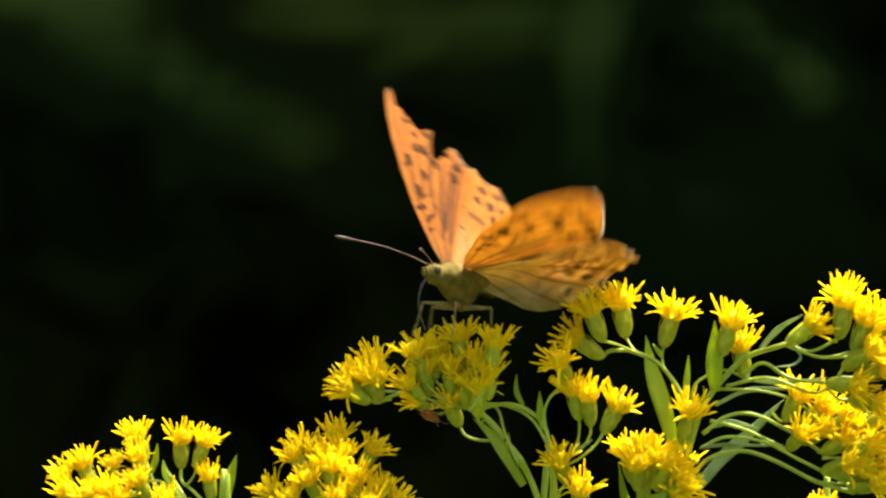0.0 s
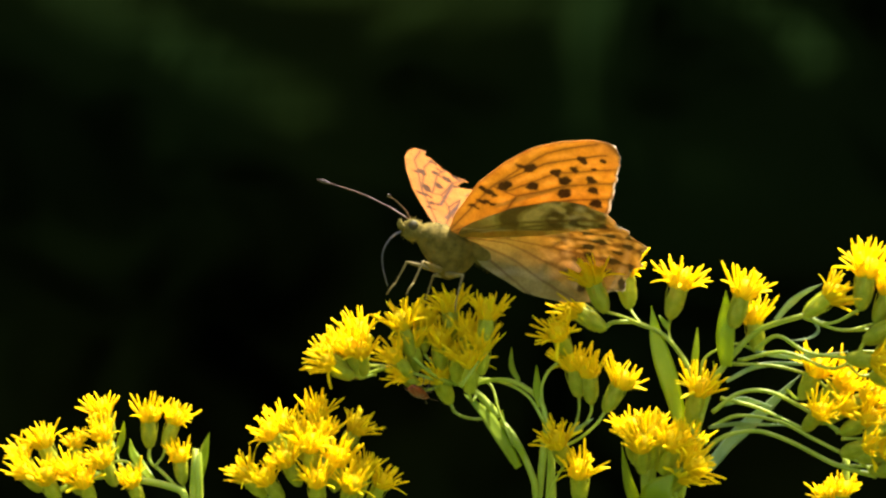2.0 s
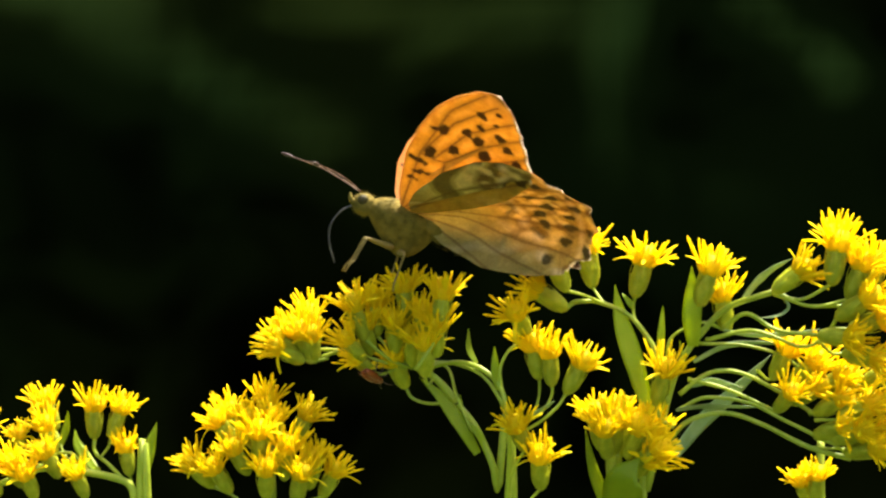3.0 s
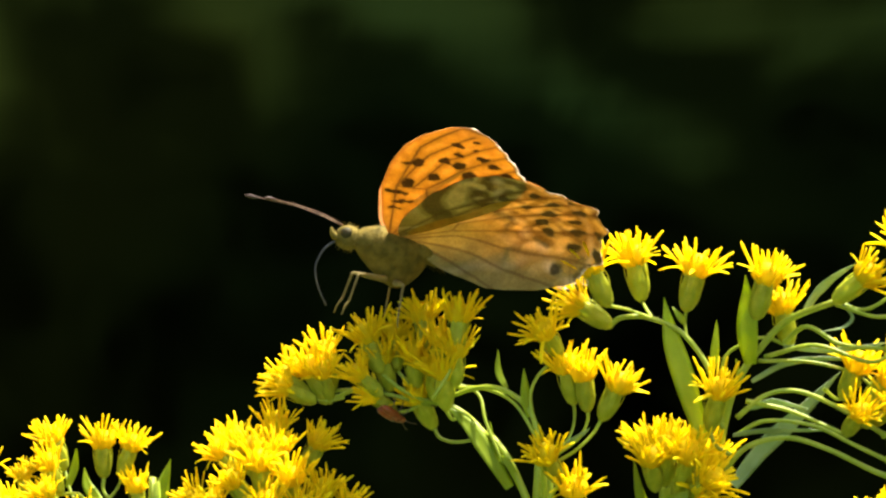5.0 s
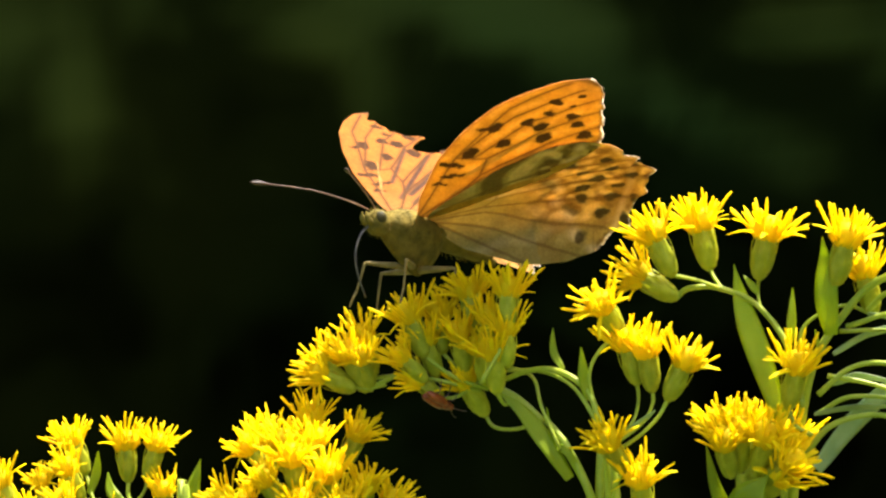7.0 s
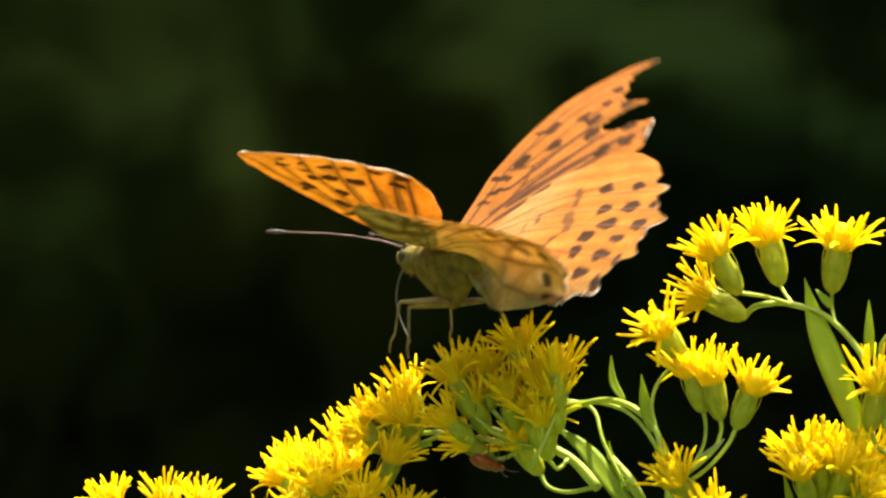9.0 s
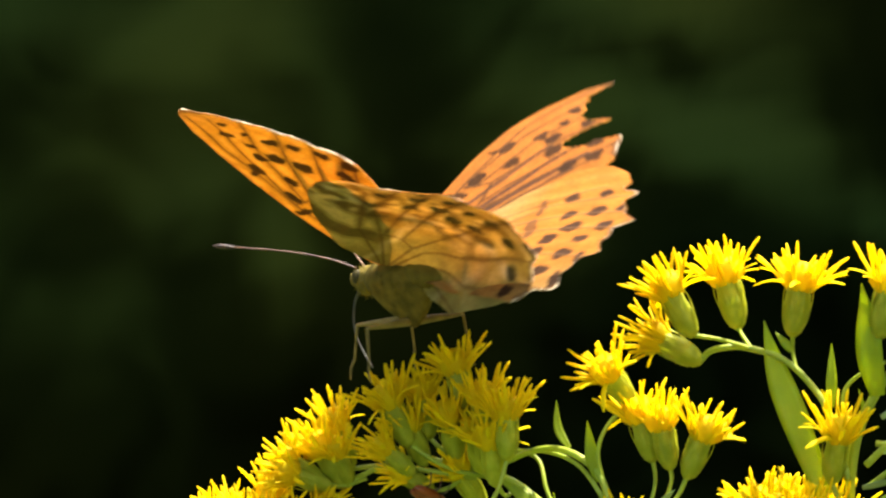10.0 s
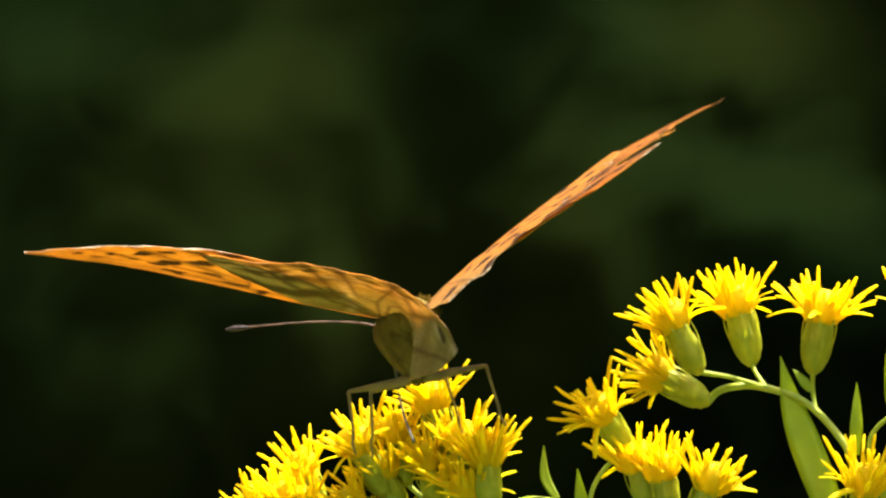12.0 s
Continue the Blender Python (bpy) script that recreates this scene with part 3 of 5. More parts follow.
def goldenrod_main():
    plant = plant_base((0.0161, -0.0060, 0), "upright goldenrod stem with a few loose yellow heads and narrow leaves")
    stem(plant, 0.0019, 0.00050, (0.0161, -0.0060, 0.0000), (0.0166, -0.0060, 0.4000), (0.0179, -0.0060, 0.7788), (0.0147, -0.0080, 0.7974), (0.0139, -0.0090, 0.8020), (0.0110, -0.0080, 0.8088), (0.0090, -0.0070, 0.8117), (0.0074, -0.0055, 0.8135))
    branch(plant, 0.00050, 0.00035, (0.0162, -0.0080, 0.7905), (0.0169, -0.0100, 0.7998), (0.0172, -0.0120, 0.8079), (0.0166, -0.0130, 0.8125), (0.0155, -0.0120, 0.8170), (0.0127, -0.0105, 0.8200), (0.0090, -0.0085, 0.8216), (0.0050, -0.0070, 0.8215), (0.0015, -0.0060, 0.8205))
    branch(plant, 0.00028, 0.00028, (0.0157, -0.0120, 0.8165), (0.0155, -0.0120, 0.8205), (0.0172, -0.0120, 0.8239), (0.0208, -0.0120, 0.8267))
    branch(plant, 0.00025, 0.00028, (0.0200, -0.0140, 0.8103), (0.0221, -0.0130, 0.8131), (0.0229, -0.0120, 0.8159), (0.0229, -0.0120, 0.8186))
    branch(plant, 0.00025, 0.00028, (0.0194, -0.0140, 0.8097), (0.0235, -0.0130, 0.8125), (0.0252, -0.0130, 0.8154), (0.0253, -0.0130, 0.8173))
    branch(plant, 0.00028, 0.00028, (0.0183, -0.0140, 0.8080), (0.0228, -0.0150, 0.8104), (0.0262, -0.0160, 0.8133), (0.0279, -0.0160, 0.8159))
    branch(plant, 0.00025, 0.00028, (0.0174, -0.0110, 0.7999), (0.0189, -0.0130, 0.8034), (0.0202, -0.0140, 0.8052))
    branch(plant, 0.00025, 0.00028, (0.0165, -0.0090, 0.7929), (0.0206, -0.0130, 0.7955), (0.0229, -0.0140, 0.7978))
    branch(plant, 0.00028, 0.00022, (0.0000, -0.0045, 0.8228), (0.0053, -0.0040, 0.8207), (0.0070, -0.0070, 0.8157), (0.0098, -0.0090, 0.8089))
    branch(plant, 0.00030, 0.00025, (0.0166, -0.0130, 0.8125), (0.0127, -0.0110, 0.8187), (0.0070, -0.0060, 0.8214), (0.0010, -0.0050, 0.8218))
    leaf(plant, 0.00150, 30, (0.0110, -0.0090, 0.8043), (0.0076, -0.0090, 0.8100), (0.0041, -0.0080, 0.8151), (0.0001, -0.0080, 0.8189))
    leaf(plant, 0.00100, 25, (0.0153, -0.0120, 0.8165), (0.0146, -0.0120, 0.8199), (0.0145, -0.0120, 0.8248))
    leaf(plant, 0.00060, 20, (0.0110, -0.0090, 0.8215), (0.0096, -0.0080, 0.8243), (0.0096, -0.0070, 0.8281))
    leaf(plant, 0.00070, 20, (0.0139, -0.0090, 0.8020), (0.0110, -0.0090, 0.8083), (0.0087, -0.0080, 0.8100), (0.0078, -0.0070, 0.8157))
    leaf(plant, 0.00080, 55, (0.0195, -0.0130, 0.8103), (0.0229, -0.0130, 0.8125), (0.0257, -0.0140, 0.8143))
    flower_head(plant, (0.0208, -0.0120, 0.8267), (-0.34, -0.62, 0.70), 1.0)
    flower_head(plant, (0.0229, -0.0120, 0.8186), (-0.18, -0.10, 0.98), 1.0)
    flower_head(plant, (0.0253, -0.0130, 0.8173), (-0.09, -0.10, 0.99), 0.95)
    flower_head(plant, (0.0279, -0.0160, 0.8159), (0.48, -0.10, 0.87), 0.95)
    flower_head(plant, (0.0202, -0.0140, 0.8052), (-0.30, -0.57, 0.76), 0.95)
    flower_head(plant, (0.0229, -0.0140, 0.7978), (0.00, -0.37, 0.93), 1.0)
    return plant


def goldenrod_sprig():
    plant = plant_base((0.0076, -0.0060, 0.8131), "dense yellow goldenrod flower cluster bending under the butterfly")
    branch(plant, 0.00070, 0.00050, (0.0078, -0.0060, 0.8129), (0.0041, -0.0050, 0.8173), (0.0007, -0.0050, 0.8196), (-0.0028, -0.0050, 0.8213))
    branch(plant, 0.00030, 0.00030, (0.0076, -0.0060, 0.8131), (0.0030, -0.0050, 0.8127), (-0.0005, -0.0030, 0.8138), (-0.0018, -0.0020, 0.8160))
    branch(plant, 0.00030, 0.00030, (-0.0005, -0.0050, 0.8196), (-0.0050, -0.0080, 0.8215), (-0.0096, -0.0083, 0.8255))
    branch(plant, 0.00030, 0.00030, (-0.0016, -0.0050, 0.8202), (-0.0051, -0.0060, 0.8237), (-0.0071, -0.0060, 0.8261))
    branch(plant, 0.00030, 0.00030, (0.0007, -0.0050, 0.8196), (0.0001, -0.0060, 0.8248), (-0.0010, -0.0070, 0.8286))
    branch(plant, 0.00030, 0.00030, (0.0036, -0.0050, 0.8177), (0.0025, -0.0080, 0.8163), (0.0018, -0.0105, 0.8179))
    branch(plant, 0.00040, 0.00030, (-0.0016, -0.0050, 0.8202), (-0.0074, -0.0060, 0.8231), (-0.0119, -0.0070, 0.8237), (-0.0188, -0.0070, 0.8220))
    branch(plant, 0.00035, 0.00030, (-0.0016, -0.0050, 0.8196), (-0.0073, -0.0070, 0.8214), (-0.0143, -0.0050, 0.8234), (-0.0198, -0.0040, 0.8238))
    branch(plant, 0.00030, 0.00030, (-0.0028, -0.0050, 0.8202), (-0.0056, -0.0060, 0.8188), (-0.0078, -0.0060, 0.8188))
    branch(plant, 0.00025, 0.00028, (-0.0165, -0.0070, 0.8220), (-0.0194, -0.0080, 0.8215), (-0.0222, -0.0088, 0.8222))
    flower_head(plant, (-0.0096, -0.0083, 0.8255), (-0.25, -0.20, 0.95), 0.98)
    flower_head(plant, (-0.0071, -0.0060, 0.8261), (0.00, 0.00, 1.00), 0.98)
    flower_head(plant, (-0.0010, -0.0070, 0.8286), (-0.10, 0.00, 0.99), 0.98)
    loose = flower_head(plant, (0.0049, -0.0136, 0.8270), (0.12, 0.00, 0.99), 1.02)
    part("stalk", tube("stalk", [(0, 0, 0.0002), (-0.0004, 0.0014, -0.0040), (-0.0002, 0.0040, -0.0085)], [0.0003, 0.0003, 0.0004], M_STEM, 7, 6), loose)
    flower_head(plant, (-0.0018, -0.0020, 0.8160), (-0.35, -0.45, 0.82), 1.02)
    flower_head(plant, (0.0018, -0.0105, 0.8179), (0.07, -0.29, 0.96), 1.02)
    flower_head(plant, (-0.0096, -0.0090, 0.8215), (-0.63, -0.29, 0.73), 0.85)
    flower_head(plant, (-0.0037, -0.0060, 0.8225), (0.00, -0.29, 0.96), 0.92)
    flower_head(plant, (0.0018, -0.0100, 0.8238), (0.00, -0.10, 1.00), 0.92)
    flower_head(plant, (-0.0083, -0.0060, 0.8225), (-0.17, -0.29, 0.94), 0.92)
    flower_head(plant, (-0.0078, -0.0060, 0.8188), (-0.68, -0.45, 0.59), 0.74)
    flower_head(plant, (-0.0005, -0.0060, 0.8202), (0.00, -0.37, 0.93), 0.92)
    flower_head(plant, (0.0041, -0.0120, 0.8216), (0.08, -0.20, 0.98), 0.92)
    flower_head(plant, (-0.0222, -0.0088, 0.8222), (-0.71, -0.20, 0.68), 0.92)
    flower_head(plant, (-0.0207, -0.0018, 0.8229), (-0.44, 0.00, 0.90), 0.92)
    flower_head(plant, (-0.0189, -0.0049, 0.8239), (-0.17, 0.00, 0.99), 0.98)
    flower_head(plant, (-0.0197, -0.0070, 0.8214), (-0.34, -0.37, 0.87), 0.98)
    flower_head(plant, (-0.0213, -0.0090, 0.8215), (-0.81, -0.37, 0.45), 0.88)
    flower_head(plant, (-0.0191, -0.0070, 0.8214), (-0.09, -0.45, 0.89), 0.88)
    return plant, loose


def goldenrod_big():
    plant = plant_base((0.0343, 0.0060, 0), "goldenrod stem topped by one broad tight cluster of yellow heads")
    stem(plant, 0.0019, 0.00100, (0.0343, 0.0060, 0.0000), (0.0354, 0.0060, 0.4000), (0.0381, 0.0060, 0.7777), (0.0375, 0.0060, 0.7917), (0.0368, 0.0040, 0.7988), (0.0368, 0.0040, 0.8029))
    leaf(plant, 0.00130, 20, (0.0373, 0.0020, 0.7897), (0.0349, 0.0000, 0.7956), (0.0329, -0.0010, 0.8015), (0.0318, 0.0000, 0.8084))
    leaf(plant, 0.00400, -10, (0.0377, -0.0020, 0.7900), (0.0386, -0.0070, 0.7956), (0.0390, -0.0090, 0.7997), (0.0420, -0.0080, 0.8031))
    flower_head(plant, (0.0351, 0.0040, 0.8041), (-0.16, -0.10, 0.98), 1.05)
    flower_head(plant, (0.0368, 0.0080, 0.8035), (0.02, 0.00, 1.00), 1.0)
    flower_head(plant, (0.0371, -0.0020, 0.8037), (0.10, -0.37, 0.92), 1.05)
    flower_head(plant, (0.0393, 0.0060, 0.8028), (0.25, 0.00, 0.97), 1.0)
    flower_head(plant, (0.0399, -0.0030, 0.8028), (0.28, -0.45, 0.85), 1.05)
    flower_head(plant, (0.0414, 0.0030, 0.8026), (0.53, -0.10, 0.84), 1.0)
    flower_head(plant, (0.0410, -0.0050, 0.8015), (0.70, -0.51, 0.50), 1.0)
    flower_head(plant, (0.0358, -0.0040, 0.8029), (-0.06, -0.45, 0.89), 0.95)
    flower_head(plant, (0.0399, -0.0030, 0.7993), (0.64, -0.57, 0.51), 0.95)
    return plant


def goldenrod_leftbase():
    plant = plant_base((-0.0249, -0.0160, 0), "bare lower goldenrod stem under a crowded flower cluster")
    stem(plant, 0.0019, 0.00090, (-0.0249, -0.0160, 0.0000), (-0.0258, -0.0160, 0.4000), (-0.0277, -0.0160, 0.7775), (-0.0280, -0.0160, 0.7855), (-0.0282, -0.0160, 0.7909))
    return plant


def goldenrod_left():
    plant = plant_base((-0.0282, -0.0160, 0.7912), "goldenrod cluster crowded with bright yellow flower heads")
    branch(plant, 0.00090, 0.00070, (-0.0282, -0.0160, 0.7912), (-0.0286, -0.0155, 0.7962), (-0.0288, -0.0150, 0.8002), (-0.0301, -0.0130, 0.8057))
    branch(plant, 0.00030, 0.00030, (-0.0283, -0.0150, 0.8002), (-0.0255, -0.0120, 0.8039), (-0.0242, -0.0100, 0.8072))
    branch(plant, 0.00030, 0.00030, (-0.0282, -0.0160, 0.7912), (-0.0219, -0.0180, 0.7958), (-0.0187, -0.0120, 0.7965))
    branch(plant, 0.00030, 0.00030, (-0.0282, -0.0160, 0.7912), (-0.0345, -0.0160, 0.7968), (-0.0392, -0.0120, 0.7988))
    flower_head(plant, (-0.0242, -0.0100, 0.8072), (0.51, -0.10, 0.86), 0.94)
    flower_head(plant, (-0.0291, -0.0080, 0.8088), (0.00, 0.00, 1.00), 0.94)
    flower_head(plant, (-0.0337, -0.0080, 0.8071), (-0.40, -0.10, 0.91), 0.94)
    flower_head(plant, (-0.0317, -0.0140, 0.8063), (-0.09, -0.29, 0.95), 0.89)
    flower_head(plant, (-0.0347, -0.0120, 0.8068), (-0.61, -0.20, 0.77), 0.89)
    flower_head(plant, (-0.0277, -0.0140, 0.8058), (0.07, -0.20, 0.98), 0.89)
    flower_head(plant, (-0.0299, -0.0180, 0.8038), (0.00, -0.45, 0.89), 0.94)
    flower_head(plant, (-0.0321, -0.0180, 0.8015), (-0.42, -0.37, 0.83), 0.89)
    flower_head(plant, (-0.0392, -0.0120, 0.7988), (-0.66, -0.20, 0.72), 0.85)
    flower_head(plant, (-0.0356, -0.0160, 0.7980), (-0.52, -0.29, 0.81), 0.85)
    flower_head(plant, (-0.0253, -0.0180, 0.8004), (0.10, -0.29, 0.95), 0.94)
    flower_head(plant, (-0.0209, -0.0140, 0.7984), (0.19, -0.20, 0.96), 0.94)
    flower_head(plant, (-0.0187, -0.0120, 0.7965), (0.46, -0.10, 0.88), 0.89)
    flower_head(plant, (-0.0230, -0.0200, 0.7960), (0.17, -0.37, 0.91), 0.89)
    flower_head(plant, (-0.0286, -0.0200, 0.7971), (0.00, -0.45, 0.89), 0.89)
    return plant


def goldenrod_farleft():
    plant = plant_base((-0.0475, 0.0020, 0), "goldenrod stem with loose yellow flower heads and narrow leaves")
    stem(plant, 0.0019, 0.00060, (-0.0475, 0.0020, 0.0000), (-0.0491, 0.0020, 0.4000), (-0.0528, 0.0020, 0.7757), (-0.0551, 0.0020, 0.7897), (-0.0562, 0.0020, 0.7978), (-0.0597, 0.0020, 0.7999), (-0.0655, 0.0020, 0.8011), (-0.0702, 0.0020, 0.8019), (-0.0760, 0.0020, 0.8013), (-0.0841, 0.0020, 0.7978))
    branch(plant, 0.00035, 0.00030, (-0.0562, 0.0020, 0.7978), (-0.0607, 0.0030, 0.8024), (-0.0634, 0.0040, 0.8047), (-0.0636, 0.0050, 0.8075))
    branch(plant, 0.00025, 0.00028, (-0.0624, 0.0030, 0.8036), (-0.0608, 0.0040, 0.8058), (-0.0604, 0.0050, 0.8078))
    branch(plant, 0.00030, 0.00030, (-0.0650, 0.0020, 0.8013), (-0.0693, 0.0050, 0.8040), (-0.0715, 0.0080, 0.8089))
    branch(plant, 0.00025, 0.00028, (-0.0702, 0.0020, 0.8019), (-0.0739, 0.0040, 0.8023), (-0.0780, 0.0060, 0.8036))
    branch(plant, 0.00025, 0.00028, (-0.0562, 0.0020, 0.7972), (-0.0563, 0.0030, 0.7989), (-0.0567, 0.0030, 0.8003))
    branch(plant, 0.00025, 0.00028, (-0.0841, 0.0020, 0.7978), (-0.0831, 0.0030, 0.8007), (-0.0826, 0.0040, 0.8029))
    branch(plant, 0.00030, 0.00030, (-0.0644, 0.0020, 0.8011), (-0.0661, 0.0020, 0.8031), (-0.0680, 0.0030, 0.8047), (-0.0712, 0.0030, 0.8047))
    leaf(plant, 0.00140, 20, (-0.0542, 0.0030, 0.7983), (-0.0538, 0.0040, 0.8023), (-0.0527, 0.0050, 0.8064), (-0.0515, 0.0060, 0.8104))
    leaf(plant, 0.00110, 20, (-0.0628, 0.0040, 0.8006), (-0.0653, 0.0060, 0.8034), (-0.0672, 0.0070, 0.8062), (-0.0678, 0.0080, 0.8091))
    leaf(plant, 0.00080, 30, (-0.0706, 0.0060, 0.8057), (-0.0695, 0.0070, 0.8092), (-0.0689, 0.0070, 0.8127))
    flower_head(plant, (-0.0604, 0.0050, 0.8078), (0.34, 0.00, 0.94), 0.85)
    flower_head(plant, (-0.0636, 0.0050, 0.8075), (-0.02, 0.00, 1.00), 0.89)
    flower_head(plant, (-0.0715, 0.0080, 0.8089), (-0.33, 0.00, 0.94), 0.89)
    flower_head(plant, (-0.0712, 0.0030, 0.8047), (-0.28, -0.20, 0.94), 0.89)
    flower_head(plant, (-0.0780, 0.0060, 0.8036), (-0.16, 0.00, 0.99), 0.71)
    flower_head(plant, (-0.0826, 0.0040, 0.8029), (-0.38, -0.10, 0.92), 0.98)
    flower_head(plant, (-0.0567, 0.0030, 0.8003), (-0.12, 0.00, 0.99), 0.81)
    flower_head(plant, (-0.0869, 0.0060, 0.8010), (-0.47, -0.20, 0.86), 0.85)
    flower_head(plant, (-0.0698, -0.0020, 0.8004), (-0.41, -0.37, 0.84), 0.85)
    flower_head(plant, (-0.0851, 0.0000, 0.7991), (-0.59, -0.37, 0.71), 0.85)
    flower_head(plant, (-0.0767, -0.0020, 0.7987), (-0.44, -0.45, 0.78), 0.89)
    flower_head(plant, (-0.0811, -0.0040, 0.7971), (-0.37, -0.45, 0.82), 0.89)
    flower_head(plant, (-0.0648, 0.0000, 0.7962), (-0.34, -0.29, 0.90), 0.81)
    flower_head(plant, (-0.0743, -0.0030, 0.7964), (-0.26, -0.45, 0.85), 0.85)
    return plant


def goldenrod_bottom():
    plant = plant_base((0.0698, 0.0100, 0), "low goldenrod stem with two small yellow flower heads")
    stem(plant, 0.0019, 0.00035, (0.0698, 0.0100, 0.0000), (0.0722, 0.0100, 0.4000), (0.0776, 0.0100, 0.7749), (0.0773, 0.0100, 0.7855), (0.0767, 0.0100, 0.7931))
    branch(plant, 0.00030, 0.00030, (0.0773, 0.0100, 0.7890), (0.0760, 0.0110, 0.7907), (0.0755, 0.0120, 0.7924))
    flower_head(plant, (0.0767, 0.0100, 0.7931), (0.07, -0.20, 0.98), 0.85)
    flower_head(plant, (0.0755, 0.0120, 0.7924), (-0.27, -0.29, 0.92), 0.81)
    return plant


goldenrod_right()
goldenrod_main()
SPRIG, LOOSE_HEAD = goldenrod_sprig()
goldenrod_big()
goldenrod_leftbase()
SPRIG_LOW = goldenrod_left()
goldenrod_farleft()
goldenrod_bottom()


# ---- beetle ----
BEETLE_SEAT = (-0.0157, -0.0010, 0.0061, 165, 24, 50)


def beetle():
    """A small red-brown beetle that hangs upside down under the flower cluster."""
    base = new("beetle", None)
    base.empty_display_size = 0.004
    tagged(base, "small glossy red-brown beetle hanging under the flower cluster", "beetle")
    part("abdomen", ball("abdomen", (-0.0006, 0, 0.0009), (0.0021, 0.00095, 0.0008), M_BEETLE, 12), base)
    for s in (1, -1):
        part("wing_case", ball("wing_case", (-0.0006, s * 0.0005, 0.0012), (0.0023, 0.0007, 0.0008), M_BEETLE, 12), base)
    part("thorax", ball("thorax", (0.0016, 0, 0.0011), (0.0008, 0.0009, 0.0007), M_BEETLE, 12), base)
    head = part("head", ball("head", (0.0025, 0, 0.0010), (0.0005, 0.0006, 0.0005), M_BEETLE, 10), base)
    for s in (1, -1):
        part("antenna", tube("antenna", [(0.0028, s * 0.0003, 0.0011), (0.0038, s * 0.0009, 0.0014), (0.0048, s * 0.0013, 0.0012)], [0.00008, 0.00007, 0.00009], M_CLUB, 6), head)
        for x in (0.0014, 0.0002, -0.0012):
            part("leg", tube("leg", [(x, s * 0.0006, 0.0006), (x * 1.2, s * 0.0019, 0.0008), (x * 1.4, s * 0.0024, -0.0008)], [0.00014, 0.0001, 0.00008], M_CLUB, 6), base)
    return base


BEETLE = beetle()


# ---- butterfly ----
FORE_SPOTS = [(34.8, 0.8, 0.90, 0.90), (38.3, 3.0, 0.56, 0.56), (24.3, -2.8, 1.35, 0.78), (27.8, 0.7, 1.01, 0.90), (31.7, 2.0, 0.67, 0.67), (35.0, 3.9, 0.45, 0.45), (27.7, 3.2, 1.23, 0.90), (32.2, 5.8, 0.90, 0.90), (21.5, 0.9, 1.12, 0.90), (30.3, 8.2, 0.90, 0.90), (25.2, 5.7, 1.35, 1.01), (17.0, -2.2, 1.46, 0.90), (28.2, 11.2, 1.1, 0.95), (25.2, 13.6, 1.2, 1.1), (22.6, 10.9, 1.25, 0.9)]
FORE_BARS = [(13.1, -4.2, 13.7, -1.7, 0.50), (10.0, -2.7, 10.6, -1.3, 0.35), (11.4, -1.3, 11.8, -0.1, 0.40), (8.1, -2.6, 8.5, -1.1, 0.30), (23.0, -5.0, 23.4, -3.2, 0.35)]
HIND_SPOTS = [(22.5, -8.2, 1.2, 1.0), (28.0, -8.2, 1.0, 0.9), (24.7, -3.6, 1.0, 1.15), (29.2, -3.7, 1.3, 1.15), (27.1, -0.2, 1.5, 1.2), (32.4, 0.0, 1.05, 1.2), (24.7, 2.2, 1.15, 1.1),
              (24.5, 5.2, 0.8, 1.4), (30.3, 3.0, 1.05, 0.9), (29.3, 6.2, 1.3, 1.1), (27.4, 9.5, 1.2, 1.0), (31.0, 11.6, 0.8, 1.4), (32.6, 7.2, 0.5, 1.0), (23.4, 12.6, 1.1, 0.9), (32.6, -4.2, 0.6, 1.0)]
HIND_BARS = [(17.5, -8.5, 18.6, -5.5, 0.45), (18.6, -3.4, 20.2, 0.2, 0.7), (19.2, 1.0, 17.6, 3.4, 0.35), (21.8, 6.4, 23.0, 8.4, 0.45), (17.0, 7.0, 15.0, 10.0, 0.35), (12.5, -4.0, 13.2, -2.4, 0.35)]
FORE_VEINS = [[(0, 0), (15, -3.5), (30, -4), (41, -1)], [(15, -3.5), (28, -2), (40, 2)], [(16, -1), (28, 1), (38.5, 6)], [(17, 1), (27, 4.5), (35.5, 9)],
              [(13, 2.5), (24, 7.5), (32, 12)], [(9, 2.5), (20, 8.5), (29, 15)], [(0, 1), (12, 6.5), (24, 13.5)], [(15, -3.5), (16, -1), (17, 1)], [(0, 0.5), (9, 2.5), (13, 2.5), (17, 1)]]
HIND_VEINS = [[(0, -1), (12, -7), (27, -10)], [(0, -0.5), (10, -3.5), (20, -7), (32, -7)], [(11, -3.5), (22, -3.5), (34, -3)], [(11, -1), (22, -0.5), (35, 1)],
              [(9, 1), (20, 4.5), (33.5, 7.5)], [(0, 0.5), (9, 2.5), (20, 9), (31, 14)], [(0, 1), (10, 6), (26, 18)], [(0, 1), (8, 8), (17, 16)], [(11, -3.5), (11, -1)], [(0, 0), (9, 1), (11, -1)]]


def segment_distance(p, q, ax, ay, bx, by):
    dx, dy = bx - ax, by - ay
    t = np.clip(((p - ax) * dx + (q - ay) * dy) / (dx * dx + dy * dy + 1e-9), 0, 1)
    return np.hypot(p - ax - t * dx, q - ay - t * dy)


def soft_edge(d, width, blur=0.22):
    return np.clip((width + blur - d) / (2 * blur), 0, 1)


def cover(colour, mask, paint):
    return colour * (1 - mask[..., None]) + np.array(paint) * mask[..., None]


